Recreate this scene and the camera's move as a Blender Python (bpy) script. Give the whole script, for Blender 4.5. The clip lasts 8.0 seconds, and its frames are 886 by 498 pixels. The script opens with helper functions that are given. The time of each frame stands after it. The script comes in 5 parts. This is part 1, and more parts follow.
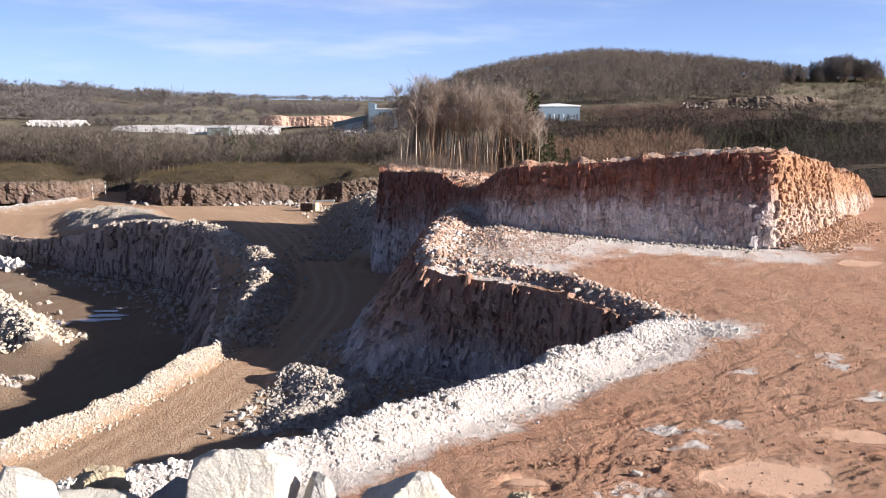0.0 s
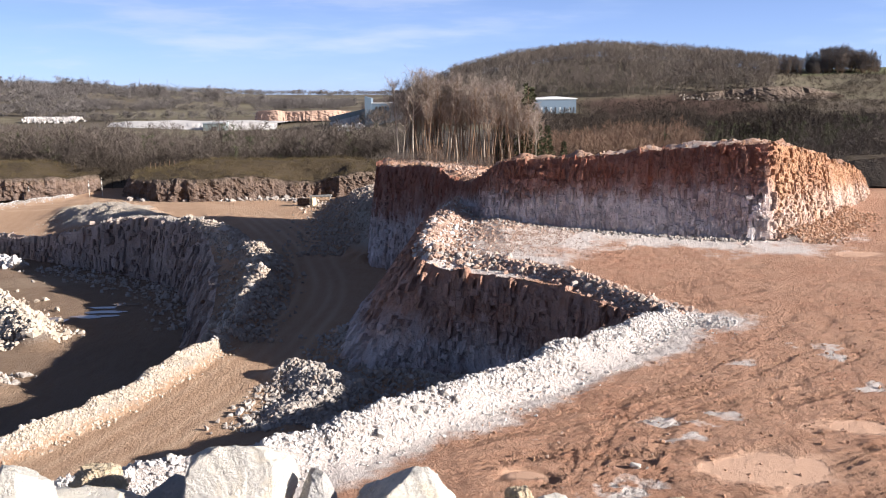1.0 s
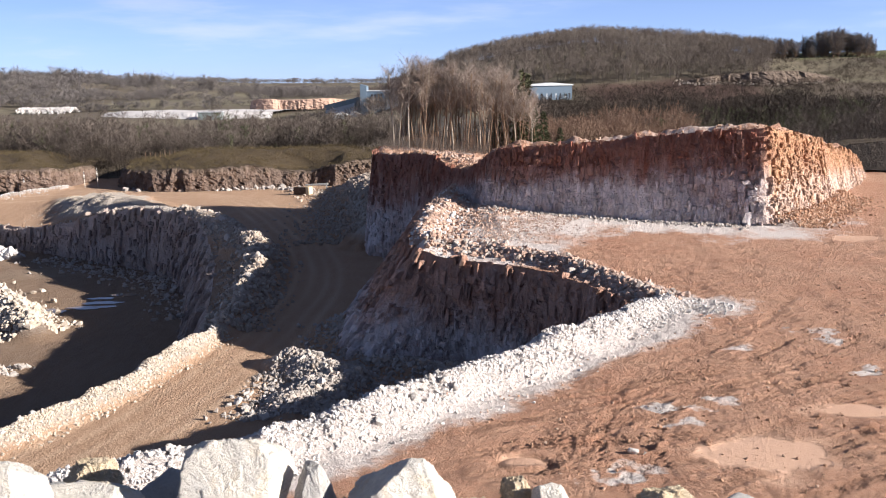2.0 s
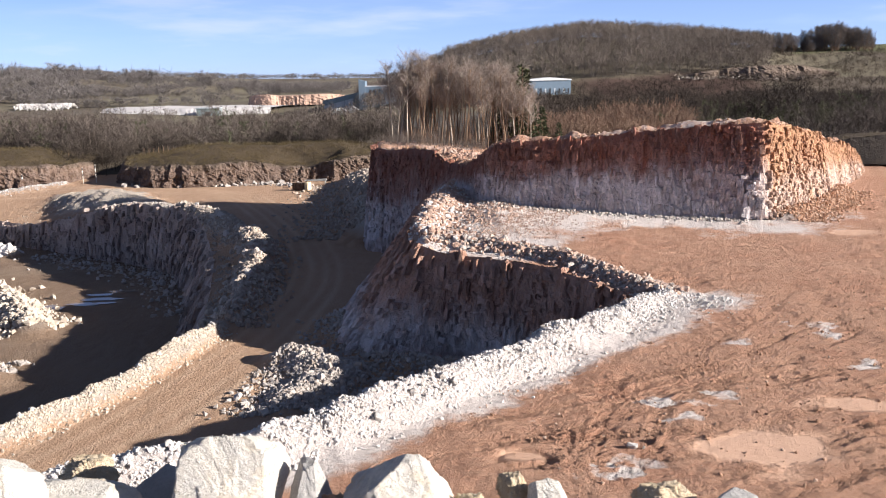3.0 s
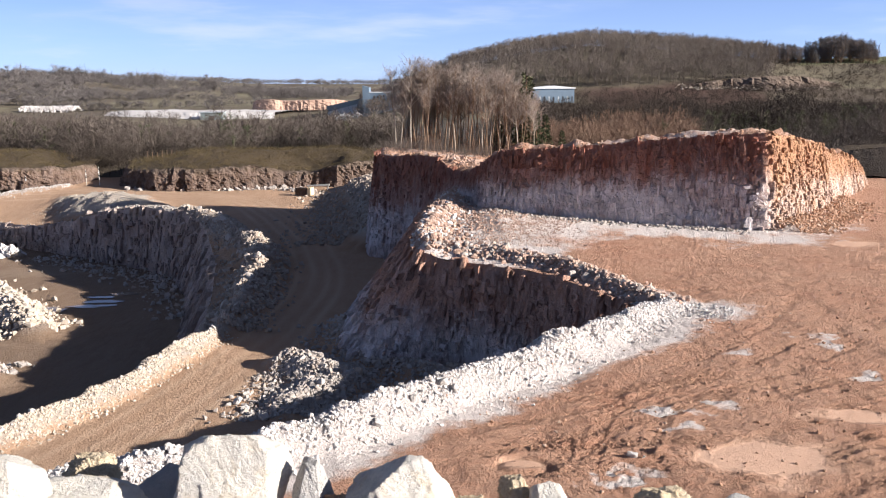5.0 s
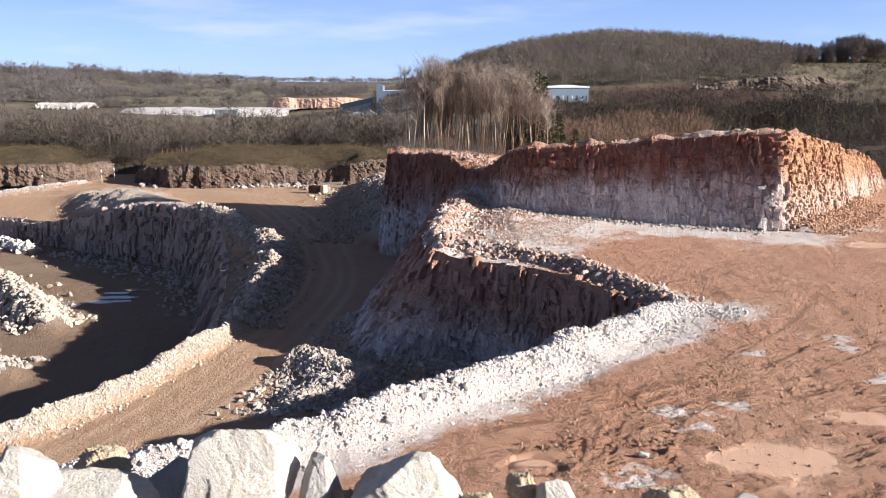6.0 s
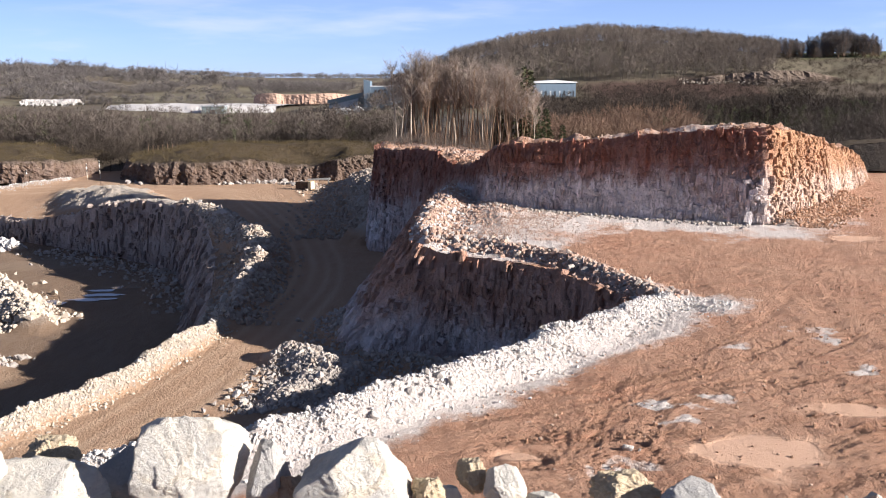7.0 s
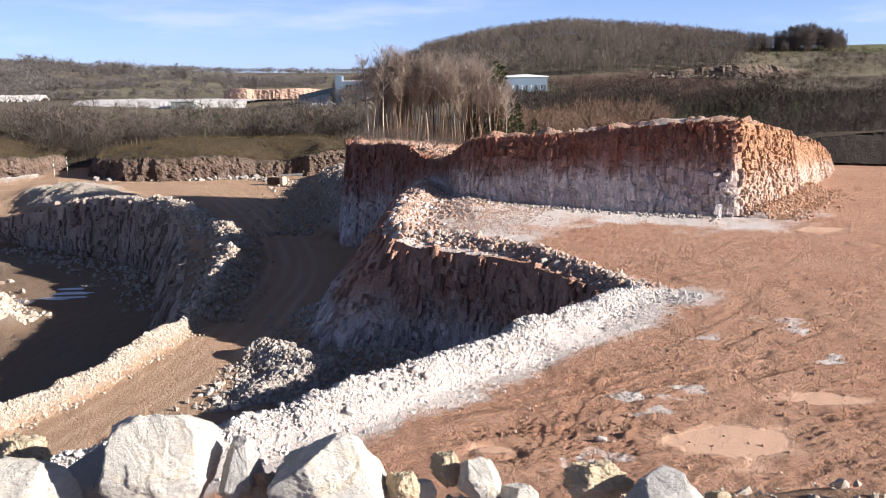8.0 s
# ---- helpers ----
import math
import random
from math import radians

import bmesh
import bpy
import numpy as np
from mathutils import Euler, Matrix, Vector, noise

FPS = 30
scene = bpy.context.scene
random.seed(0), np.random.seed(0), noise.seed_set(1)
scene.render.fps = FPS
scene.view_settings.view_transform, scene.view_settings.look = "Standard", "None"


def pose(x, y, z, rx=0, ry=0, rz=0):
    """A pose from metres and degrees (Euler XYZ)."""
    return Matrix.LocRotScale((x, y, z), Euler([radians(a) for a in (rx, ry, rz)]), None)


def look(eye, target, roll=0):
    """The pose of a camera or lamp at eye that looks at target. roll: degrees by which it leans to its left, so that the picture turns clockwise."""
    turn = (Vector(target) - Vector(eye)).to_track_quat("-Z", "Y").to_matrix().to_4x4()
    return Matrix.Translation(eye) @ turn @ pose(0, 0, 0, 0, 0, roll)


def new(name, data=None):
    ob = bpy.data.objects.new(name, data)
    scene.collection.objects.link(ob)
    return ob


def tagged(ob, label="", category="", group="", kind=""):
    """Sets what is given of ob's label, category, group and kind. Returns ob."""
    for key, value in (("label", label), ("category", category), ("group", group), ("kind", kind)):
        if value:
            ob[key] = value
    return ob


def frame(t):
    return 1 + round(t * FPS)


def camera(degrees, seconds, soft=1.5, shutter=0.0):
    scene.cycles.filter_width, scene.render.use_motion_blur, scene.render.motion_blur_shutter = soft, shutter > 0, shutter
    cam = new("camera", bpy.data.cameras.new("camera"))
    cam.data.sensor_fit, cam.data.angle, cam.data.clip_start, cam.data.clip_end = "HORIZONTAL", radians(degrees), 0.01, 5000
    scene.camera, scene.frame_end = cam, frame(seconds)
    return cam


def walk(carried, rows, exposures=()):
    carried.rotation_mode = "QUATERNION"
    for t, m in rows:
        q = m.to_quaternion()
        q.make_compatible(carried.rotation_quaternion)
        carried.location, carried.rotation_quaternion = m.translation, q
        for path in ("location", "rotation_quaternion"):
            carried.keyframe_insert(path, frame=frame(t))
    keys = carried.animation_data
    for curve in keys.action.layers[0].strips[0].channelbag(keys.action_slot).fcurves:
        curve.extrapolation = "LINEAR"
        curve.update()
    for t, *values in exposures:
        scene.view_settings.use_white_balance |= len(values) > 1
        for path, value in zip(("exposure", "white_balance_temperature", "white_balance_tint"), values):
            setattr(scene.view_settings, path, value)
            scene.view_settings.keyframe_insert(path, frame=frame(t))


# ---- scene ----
cam = camera(56.4, 8.0, soft=1.1)
PATH = [
    (0.0, pose(0.000, 0.000, 12.200, 80.100, 0.000, 0.000)),
    (0.5, pose(-0.002, 0.004, 12.199, 79.964, 0.087, -0.115)),
    (1.0, pose(0.007, -0.001, 12.207, 79.676, 0.401, -0.248)),
    (1.5, pose(0.012, 0.006, 12.217, 79.208, 0.681, -0.417)),
    (3.0, pose(0.033, 0.026, 12.215, 78.485, 1.026, -0.642)),
    (3.5, pose(0.029, 0.015, 12.215, 78.665, 0.815, -0.548)),
    (4.0, pose(0.025, 0.010, 12.210, 78.890, 0.566, -0.468)),
    (5.5, pose(0.022, 0.006, 12.201, 78.961, 0.126, -0.104)),
    (6.0, pose(0.035, 0.004, 12.196, 78.864, 0.126, 0.561)),
    (6.5, pose(0.126, 0.001, 12.172, 78.690, 0.074, 0.217)),
    (7.0, pose(0.188, -0.007, 12.161, 78.570, 0.274, -0.274)),
    (7.5, pose(0.197, -0.007, 12.162, 78.332, 0.274, -1.590)),
    (8.0, pose(0.192, -0.008, 12.159, 78.190, 0.410, -2.183)),
]
walk(cam, PATH)

# ---- light ----
SUN_TO = Vector((1.0, -0.31, 0)).normalized()
SUN_EL = 20.3
world = bpy.data.worlds.new("sky")
scene.world = world
world.use_nodes = True
wn = world.node_tree
sky = wn.nodes.new("ShaderNodeTexSky")
sky.sky_type = "NISHITA"
sky.sun_disc = False
sky.sun_elevation = radians(SUN_EL)
sky.sun_rotation = math.atan2(SUN_TO.x, SUN_TO.y)
sky.altitude = 200
sky.air_density = 1.0
sky.dust_density = 0.15
sky.ozone_density = 4.0
# thin streaks of cloud low over the horizon and a few higher wisps
tc = wn.nodes.new("ShaderNodeTexCoord")
mp = wn.nodes.new("ShaderNodeMapping")
mp.inputs["Scale"].default_value = (1.6, 1.6, 11.0)
mp.inputs["Location"].default_value = (3.3, 0.9, 0.4)
cn = wn.nodes.new("ShaderNodeTexNoise")
cn.inputs["Scale"].default_value = 2.3
cn.inputs["Detail"].default_value = 7.0
cn.inputs["Roughness"].default_value = 0.55
cr = wn.nodes.new("ShaderNodeMapRange")
for k, v in zip((1, 2, 3, 4), (0.46, 0.76, 0.45, 0.85)):
    cr.inputs[k].default_value = v
cm = wn.nodes.new("ShaderNodeMix")
cm.data_type = "RGBA"
cm.inputs[7].default_value = (4.9, 6.5, 10.2, 1)
tint = wn.nodes.new("ShaderNodeMix")
tint.data_type, tint.blend_type = "RGBA", "MULTIPLY"
tint.inputs[0].default_value = 1.0
tint.inputs[7].default_value = (0.76, 0.94, 1.68, 1)
# winter haze: sky pales evenly all round towards the horizon; unseen zenith dimmed to deepen shade
hz = wn.nodes.new("ShaderNodeSeparateXYZ")
hr_ = wn.nodes.new("ShaderNodeMapRange")
for k, v in zip((1, 2, 3, 4), (0.0, 0.34, 1.42, 0.34)):
    hr_.inputs[k].default_value = v
hs = wn.nodes.new("ShaderNodeVectorMath")
hs.operation = "SCALE"
wn.links.new(tc.outputs["Generated"], mp.inputs["Vector"])
wn.links.new(mp.outputs[0], cn.inputs["Vector"])
wn.links.new(cn.outputs[0], cr.inputs[0])
wn.links.new(sky.outputs[0], tint.inputs[6])
wn.links.new(tint.outputs[2], cm.inputs[6])
wn.links.new(cr.outputs[0], cm.inputs[0])
wn.links.new(tc.outputs["Generated"], hz.inputs[0])
wn.links.new(hz.outputs[2], hr_.inputs[0])
cl = wn.nodes.new("ShaderNodeMapRange")
for k, v in zip((1, 2, 3, 4), (0.54, 0.72, 0.0, 0.36)):
    cl.inputs[k].default_value = v
cw = wn.nodes.new("ShaderNodeMix")
cw.data_type = "RGBA"
cw.inputs[7].default_value = (7.6, 8.0, 9.6, 1)
wn.links.new(cn.outputs[0], cl.inputs[0])
wn.links.new(cl.outputs[0], cw.inputs[0])
wn.links.new(cm.outputs[2], cw.inputs[6])
wn.links.new(cw.outputs[2], hs.inputs[0])
wn.links.new(hr_.outputs[0], hs.inputs["Scale"])
wn.links.new(hs.outputs[0], wn.nodes["Background"].inputs[0])
wn.nodes["Background"].inputs[1].default_value = 0.0405
scene.view_settings.exposure = 1.21
sun = new("sun", bpy.data.lights.new("sun", "SUN"))
sun.data.energy = 5.0
sun.data.angle = radians(0.5)
sun.data.color = (1.0, 0.945, 0.895)
s_dir = Vector((SUN_TO.x * math.cos(radians(SUN_EL)), SUN_TO.y * math.cos(radians(SUN_EL)), math.sin(radians(SUN_EL))))
sun.matrix_world = look(s_dir * 100, (0, 0, 0))

# ---- numeric helpers ----
def hash01(*ks):
    h = np.zeros(np.broadcast(*ks).shape, dtype=np.uint32)
    for i, k in enumerate(ks):
        h = h ^ (np.asarray(k).astype(np.int64).astype(np.uint32) * np.uint32([374761393, 668265263, 2246822519, 3266489917][i]))
        h = (h ^ (h >> np.uint32(13))) * np.uint32(1274126177)
    h = h ^ (h >> np.uint32(16))
    return h.astype(np.float64) / 4294967295.0


def vnoise(x, y, z=0.0, seed=0):
    """Value noise, -1 to 1."""
    x, y, z = np.broadcast_arrays(np.asarray(x, float), np.asarray(y, float), np.asarray(z, float))
    xi, yi, zi = np.floor(x), np.floor(y), np.floor(z)
    u, v, w = x - xi, y - yi, z - zi
    u, v, w = u * u * (3 - 2 * u), v * v * (3 - 2 * v), w * w * (3 - 2 * w)
    out = 0
    for a in (0, 1):
        for b in (0, 1):
            for c in (0, 1):
                out = out + hash01(xi + a, yi + b, zi + c, np.full(x.shape, seed)) * (u if a else 1 - u) * (v if b else 1 - v) * (w if c else 1 - w)
    return out * 2 - 1


def fbm(x, y, z=0.0, seed=0, octaves=4):
    out, amp = 0, 1.0
    for o in range(octaves):
        k = 2.03 ** o
        out = out + amp * vnoise(x * k, y * k, z * k if np.ndim(z) else z, seed + o)
        amp *= 0.5
    return out


def facets(u, v, seed, tilt=0.5):
    """Broken-rock relief over (u, v): flat tilted facets in jittered cells, about -1 to 1."""
    ui, vi = np.floor(u), np.floor(v)
    best = np.full(u.shape, 1e9)
    val = np.zeros(u.shape)
    for a in (-1, 0, 1):
        for b in (-1, 0, 1):
            cu, cv = ui + a, vi + b
            pu, pv = cu + hash01(cu, cv, np.full(u.shape, seed)), cv + hash01(cu, cv, np.full(u.shape, seed + 1))
            d = (u - pu) ** 2 + (v - pv) ** 2
            r = hash01(cu, cv, np.full(u.shape, seed + 2)) * 2 - 1
            gu, gv = hash01(cu, cv, np.full(u.shape, seed + 3)) * 2 - 1, hash01(cu, cv, np.full(u.shape, seed + 4)) * 2 - 1
            h = r * (1 - tilt) + tilt * (gu * (u - pu) + gv * (v - pv)) * 1.6
            m = d < best
            best, val = np.where(m, d, best), np.where(m, h, val)
    return val


def smooth(a, b, x):
    t = np.clip((x - a) / (b - a), 0, 1)
    return t * t * (3 - 2 * t)


def seg_dist(x, y, pts, closed=False):
    """Distance to a polyline, the nearest point on it and the distance run along it."""
    pts = np.asarray(pts, float)[:, :2]
    n = len(pts) if closed else len(pts) - 1
    best, bx, by, bs, run = np.full(x.shape, 1e18), np.zeros(x.shape), np.zeros(x.shape), np.zeros(x.shape), 0.0
    for i in range(n):
        p, q = pts[i], pts[(i + 1) % len(pts)]
        d = q - p
        L = math.hypot(*d)
        t = np.clip(((x - p[0]) * d[0] + (y - p[1]) * d[1]) / (L * L + 1e-12), 0, 1)
        cx, cy = p[0] + t * d[0], p[1] + t * d[1]
        dd = (x - cx) ** 2 + (y - cy) ** 2
        m = dd < best
        best, bx, by, bs = np.where(m, dd, best), np.where(m, cx, bx), np.where(m, cy, by), np.where(m, run + t * L, bs)
        run += L
    return np.sqrt(best), bx, by, bs


def inside(x, y, pts):
    pts = np.asarray(pts, float)[:, :2]
    r = np.zeros(x.shape, bool)
    for i in range(len(pts)):
        (x1, y1), (x2, y2) = pts[i], pts[(i + 1) % len(pts)]
        if y1 == y2:
            continue
        r ^= ((y1 > y) != (y2 > y)) & (x < (x2 - x1) * (y - y1) / (y2 - y1) + x1)
    return r


def curve_pts(pts, step):
    """A polyline through pts (any number of columns), softened and resampled at even steps."""
    pts = np.asarray(pts, float)
    for _ in range(2):
        a, b = pts[:-1] * 0.8 + pts[1:] * 0.2, pts[:-1] * 0.2 + pts[1:] * 0.8
        mid = np.empty((2 * len(a), pts.shape[1]))
        mid[0::2], mid[1::2] = a, b
        pts = np.vstack([pts[:1], mid, pts[-1:]])
    d = np.hypot(*(np.diff(pts[:, :2], axis=0).T))
    s = np.concatenate([[0], np.cumsum(d)])
    n = max(2, int(s[-1] / step) + 1)
    t = np.linspace(0, s[-1], n)
    return np.stack([np.interp(t, s, pts[:, c]) for c in range(pts.shape[1])], 1), t


# ---- mesh helpers ----
def mesh_of(name, verts, faces, mat, smooth_shade=False):
    me = bpy.data.meshes.new(name)
    verts = np.asarray(verts, np.float32)
    faces = np.asarray(faces, np.int32)
    k = faces.shape[1]
    me.vertices.add(len(verts))
    me.vertices.foreach_set("co", verts.ravel())
    me.loops.add(faces.size)
    me.loops.foreach_set("vertex_index", faces.ravel())
    me.polygons.add(len(faces))
    me.polygons.foreach_set("loop_start", np.arange(0, faces.size, k, dtype=np.int32))
    me.polygons.foreach_set("use_smooth", np.full(len(faces), smooth_shade))
    me.update(calc_edges=True)
    me.validate()
    if mat:
        me.materials.append(mat)
    return me


def put(name, me, parent=None):
    ob = new(name, me)
    if parent:
        ob.parent = parent
    return ob


def grid_faces(nu, nv, wrap=False):
    i = np.arange((nu if wrap else nu - 1))[:, None] * nv
    j = np.arange(nv - 1)[None, :]
    i2 = ((np.arange(nu) + 1) % nu)[:, None] * nv if wrap else i + nv
    return np.stack(np.broadcast_arrays(i + j, i2 + j, i2 + j + 1, i + j + 1), -1).reshape(-1, 4)

# ---- materials ----
class Nodes:
    """A short hand for building node materials."""

    def __init__(self, name, rough=0.9, spec=0.25):
        self.m = bpy.data.materials.new(name)
        self.m.use_nodes = True
        self.t = self.m.node_tree
        self.b = self.t.nodes["Principled BSDF"]
        self.b.inputs["Roughness"].default_value = rough
        self.b.inputs["Specular IOR Level"].default_value = spec
        self.pos = self.t.nodes.new("ShaderNodeNewGeometry").outputs["Position"]

    def link(self, a, b):
        self.t.links.new(a, b)

    def own(self):
        self.pos = self.t.nodes.new("ShaderNodeTexCoord").outputs["Object"]
        return self

    def stretch(self, x, y, z, rot=0.0):
        n = self.t.nodes.new("ShaderNodeMapping")
        n.inputs["Scale"].default_value = (x, y, z)
        n.inputs["Rotation"].default_value = (0, 0, rot)
        self.link(self.pos, n.inputs["Vector"])
        return n.outputs[0]

    def noise(self, scale, detail=4.0, rough=0.55, vec=None, lo=0.3, hi=0.7, distort=0.0):
        n = self.t.nodes.new("ShaderNodeTexNoise")
        n.inputs["Scale"].default_value = scale
        n.inputs["Detail"].default_value = detail
        n.inputs["Roughness"].default_value = rough
        n.inputs["Distortion"].default_value = distort
        self.link(vec or self.pos, n.inputs["Vector"])
        return self.span(n.outputs[0], lo, hi)

    def voronoi(self, scale, vec=None, feature="F1", out=0):
        n = self.t.nodes.new("ShaderNodeTexVoronoi")
        n.feature = feature
        n.inputs["Scale"].default_value = scale
        self.link(vec or self.pos, n.inputs["Vector"])
        return n.outputs[out]

    def noise_warp(self, scale, amount):
        """The place, pushed about by a noise."""
        n = self.t.nodes.new("ShaderNodeTexNoise")
        n.inputs["Scale"].default_value = scale
        n.inputs["Detail"].default_value = 5.0
        self.link(self.pos, n.inputs["Vector"])
        m = self.t.nodes.new("ShaderNodeVectorMath")
        m.operation = "MULTIPLY_ADD"
        self.link(n.outputs["Color"], m.inputs[0])
        m.inputs[1].default_value = (amount, amount, amount)
        self.link(self.pos, m.inputs[2])
        return m.outputs[0]

    def span(self, v, lo, hi, a=0.0, b=1.0):
        n = self.t.nodes.new("ShaderNodeMapRange")
        for k, x in zip((1, 2, 3, 4), (lo, hi, a, b)):
            n.inputs[k].default_value = x
        self.link(v, n.inputs[0])
        return n.outputs[0]

    def op(self, kind, a, b):
        n = self.t.nodes.new("ShaderNodeMath")
        n.operation = kind
        for i, x in enumerate((a, b)):
            if isinstance(x, (int, float)):
                n.inputs[i].default_value = x
            else:
                self.link(x, n.inputs[i])
        return n.outputs[0]

    def attr(self, name):
        n = self.t.nodes.new("ShaderNodeAttribute")
        n.attribute_name = name
        return n.outputs["Fac"]

    def island(self):
        return self.t.nodes.new("ShaderNodeNewGeometry").outputs["Random Per Island"]

    def each(self):
        return self.t.nodes.new("ShaderNodeObjectInfo").outputs["Random"]

    def mix(self, f, a, b, kind="MIX"):
        n = self.t.nodes.new("ShaderNodeMix")
        n.data_type, n.blend_type = "RGBA", kind
        for k, x in ((0, f), (6, a), (7, b)):
            if isinstance(x, tuple):
                n.inputs[k].default_value = (*x, 1)
            elif isinstance(x, (int, float)):
                n.inputs[k].default_value = x
            else:
                self.link(x, n.inputs[k])
        return n.outputs[2]

    def scaled(self, col, v):
        n = self.t.nodes.new("ShaderNodeVectorMath")
        n.operation = "SCALE"
        self.link(col, n.inputs[0])
        self.link(v, n.inputs["Scale"])
        return n.outputs[0]

    def done(self, col, height=None, strength=0.5, depth=0.05, rough=None):
        if isinstance(col, tuple):
            self.b.inputs["Base Color"].default_value = (*col, 1)
        else:
            self.link(col, self.b.inputs["Base Color"])
        if height is not None:
            n = self.t.nodes.new("ShaderNodeBump")
            n.inputs["Strength"].default_value = strength
            n.inputs["Distance"].default_value = depth
            self.link(height, n.inputs["Height"])
            self.link(n.outputs[0], self.b.inputs["Normal"])
        if rough is not None:
            self.link(rough, self.b.inputs["Roughness"])
        return self.m


def m_bench():
    k = Nodes("red_dirt")
    big = k.noise(0.12, 5, 0.6, lo=0.35, hi=0.65)
    streak = k.noise(0.9, 6, 0.65, k.stretch(0.6, 1.8, 1, 0.5), 0.35, 0.65, 0.5)
    fine = k.noise(7, 8, 0.75, lo=0.3, hi=0.7)
    clod = k.noise(2.2, 8, 0.7, lo=0.3, hi=0.7)
    c = k.mix(big, (0.52, 0.232, 0.135), (0.64, 0.365, 0.24))
    c = k.mix(k.op("MULTIPLY", streak, 0.75), c, (0.64, 0.375, 0.25))
    c = k.mix(k.op("MULTIPLY", clod, 0.28), c, (0.34, 0.135, 0.078))
    c = k.mix(k.op("MULTIPLY", fine, 0.45), c, (0.66, 0.44, 0.32))
    c = k.mix(k.attr("pale"), c, (0.62, 0.40, 0.28))
    d = k.span(k.op("ADD", k.attr("dust"), k.op("MULTIPLY", k.op("SUBTRACT", clod, 0.5), 0.5)), 0.25, 0.8)
    c = k.mix(d, c, (0.72, 0.645, 0.60))
    rough_ground = k.op("MULTIPLY", k.op("SUBTRACT", 1.0, k.attr("pale")), k.span(d, 0.0, 1.0, 1.0, 0.55))
    grit = k.noise(20, 6, 0.75, lo=0.3, hi=0.7)
    c = k.mix(k.op("MULTIPLY", grit, 0.13), c, (0.32, 0.135, 0.075))
    fine = k.op("ADD", fine, k.op("MULTIPLY", grit, 0.5))
    h = k.op("MULTIPLY", k.op("ADD", k.op("MULTIPLY", clod, 1.0), k.op("ADD", k.op("MULTIPLY", streak, 0.3), k.op("MULTIPLY", fine, 0.6))), rough_ground)
    return k.done(c, h, 1.0, 0.22)


def m_track(name, a, b, c3, dark):
    k = Nodes(name)
    big = k.noise(0.1, 5, 0.6)
    streak = k.noise(0.7, 6, 0.65, k.stretch(1.6, 0.5, 1, 0.35), 0.35, 0.65, 0.8)
    fine = k.noise(5, 8, 0.7)
    c = k.mix(big, a, b)
    c = k.mix(k.op("MULTIPLY", streak, 0.5), c, c3)
    c = k.mix(k.op("MULTIPLY", fine, 0.42), c, dark)
    c = k.mix(k.attr("pale"), c, c3)
    d = k.span(k.op("ADD", k.attr("dust"), k.op("MULTIPLY", k.op("SUBTRACT", fine, 0.5), 0.5)), 0.25, 0.8)
    c = k.mix(d, c, (0.42, 0.365, 0.315))
    return k.done(c, k.op("ADD", k.op("MULTIPLY", streak, 0.6), fine), 0.9, 0.16)


def m_cliff(name, top, mid, low, stain, cap=(0.15, 0.27), foot=(0.36, 0.60)):
    """Quarried face: clay-red cap, blocky middle, pale foot; seams run down it, each block a shade of its own."""
    k = Nodes(name)
    v = k.stretch(1.0, 1.0, 0.28)
    seam = k.noise(1.1, 6, 0.65, v, 0.35, 0.65, 0.7)
    blot = k.noise(0.33, 5, 0.6, lo=0.35, hi=0.65)
    fine = k.noise(5, 8, 0.7, k.stretch(1, 1, 0.5))
    own = k.op("FRACT", k.op("ADD", k.island(), k.each()), 0.0)
    band = k.op("ADD", k.attr("band"), k.op("MULTIPLY", k.op("SUBTRACT", k.op("ADD", k.op("ADD", seam, blot), k.op("MULTIPLY", own, 0.6)), 1.3), 0.15))
    c = k.mix(k.span(band, *cap), top, mid)
    c = k.mix(k.span(band, *foot), c, low)
    c = k.mix(k.op("MULTIPLY", k.span(blot, 0.5, 1.0), 0.5), c, stain)
    c = k.mix(k.op("MULTIPLY", seam, 0.25), c, (0.55, 0.44, 0.39))
    c = k.mix(k.op("MULTIPLY", k.attr("clay"), k.op("ADD", 0.5, k.op("MULTIPLY", blot, 0.4))), c, (0.56, 0.31, 0.165))
    joint = k.noise(1.9, 5, 0.7, k.stretch(1.0, 1.0, 0.13), 0.42, 0.58, 0.5)
    ledge = k.noise(1.3, 4, 0.6, k.stretch(0.35, 0.35, 1.5), 0.42, 0.58)
    c = k.mix(k.op("MULTIPLY", k.op("SUBTRACT", 1.0, joint), 0.16), c, (0.11, 0.06, 0.045))
    c = k.mix(k.op("MULTIPLY", fine, 0.14), c, (0.16, 0.095, 0.07))
    c = k.scaled(c, k.span(own, 0.0, 1.0, 0.74, 1.2))
    h = k.op("ADD", k.op("ADD", k.op("MULTIPLY", joint, 0.5), k.op("MULTIPLY", ledge, 0.3)), k.op("ADD", k.op("MULTIPLY", seam, 0.6), k.op("MULTIPLY", fine, 0.6)))
    return k.done(c, h, 1.0, 0.2)


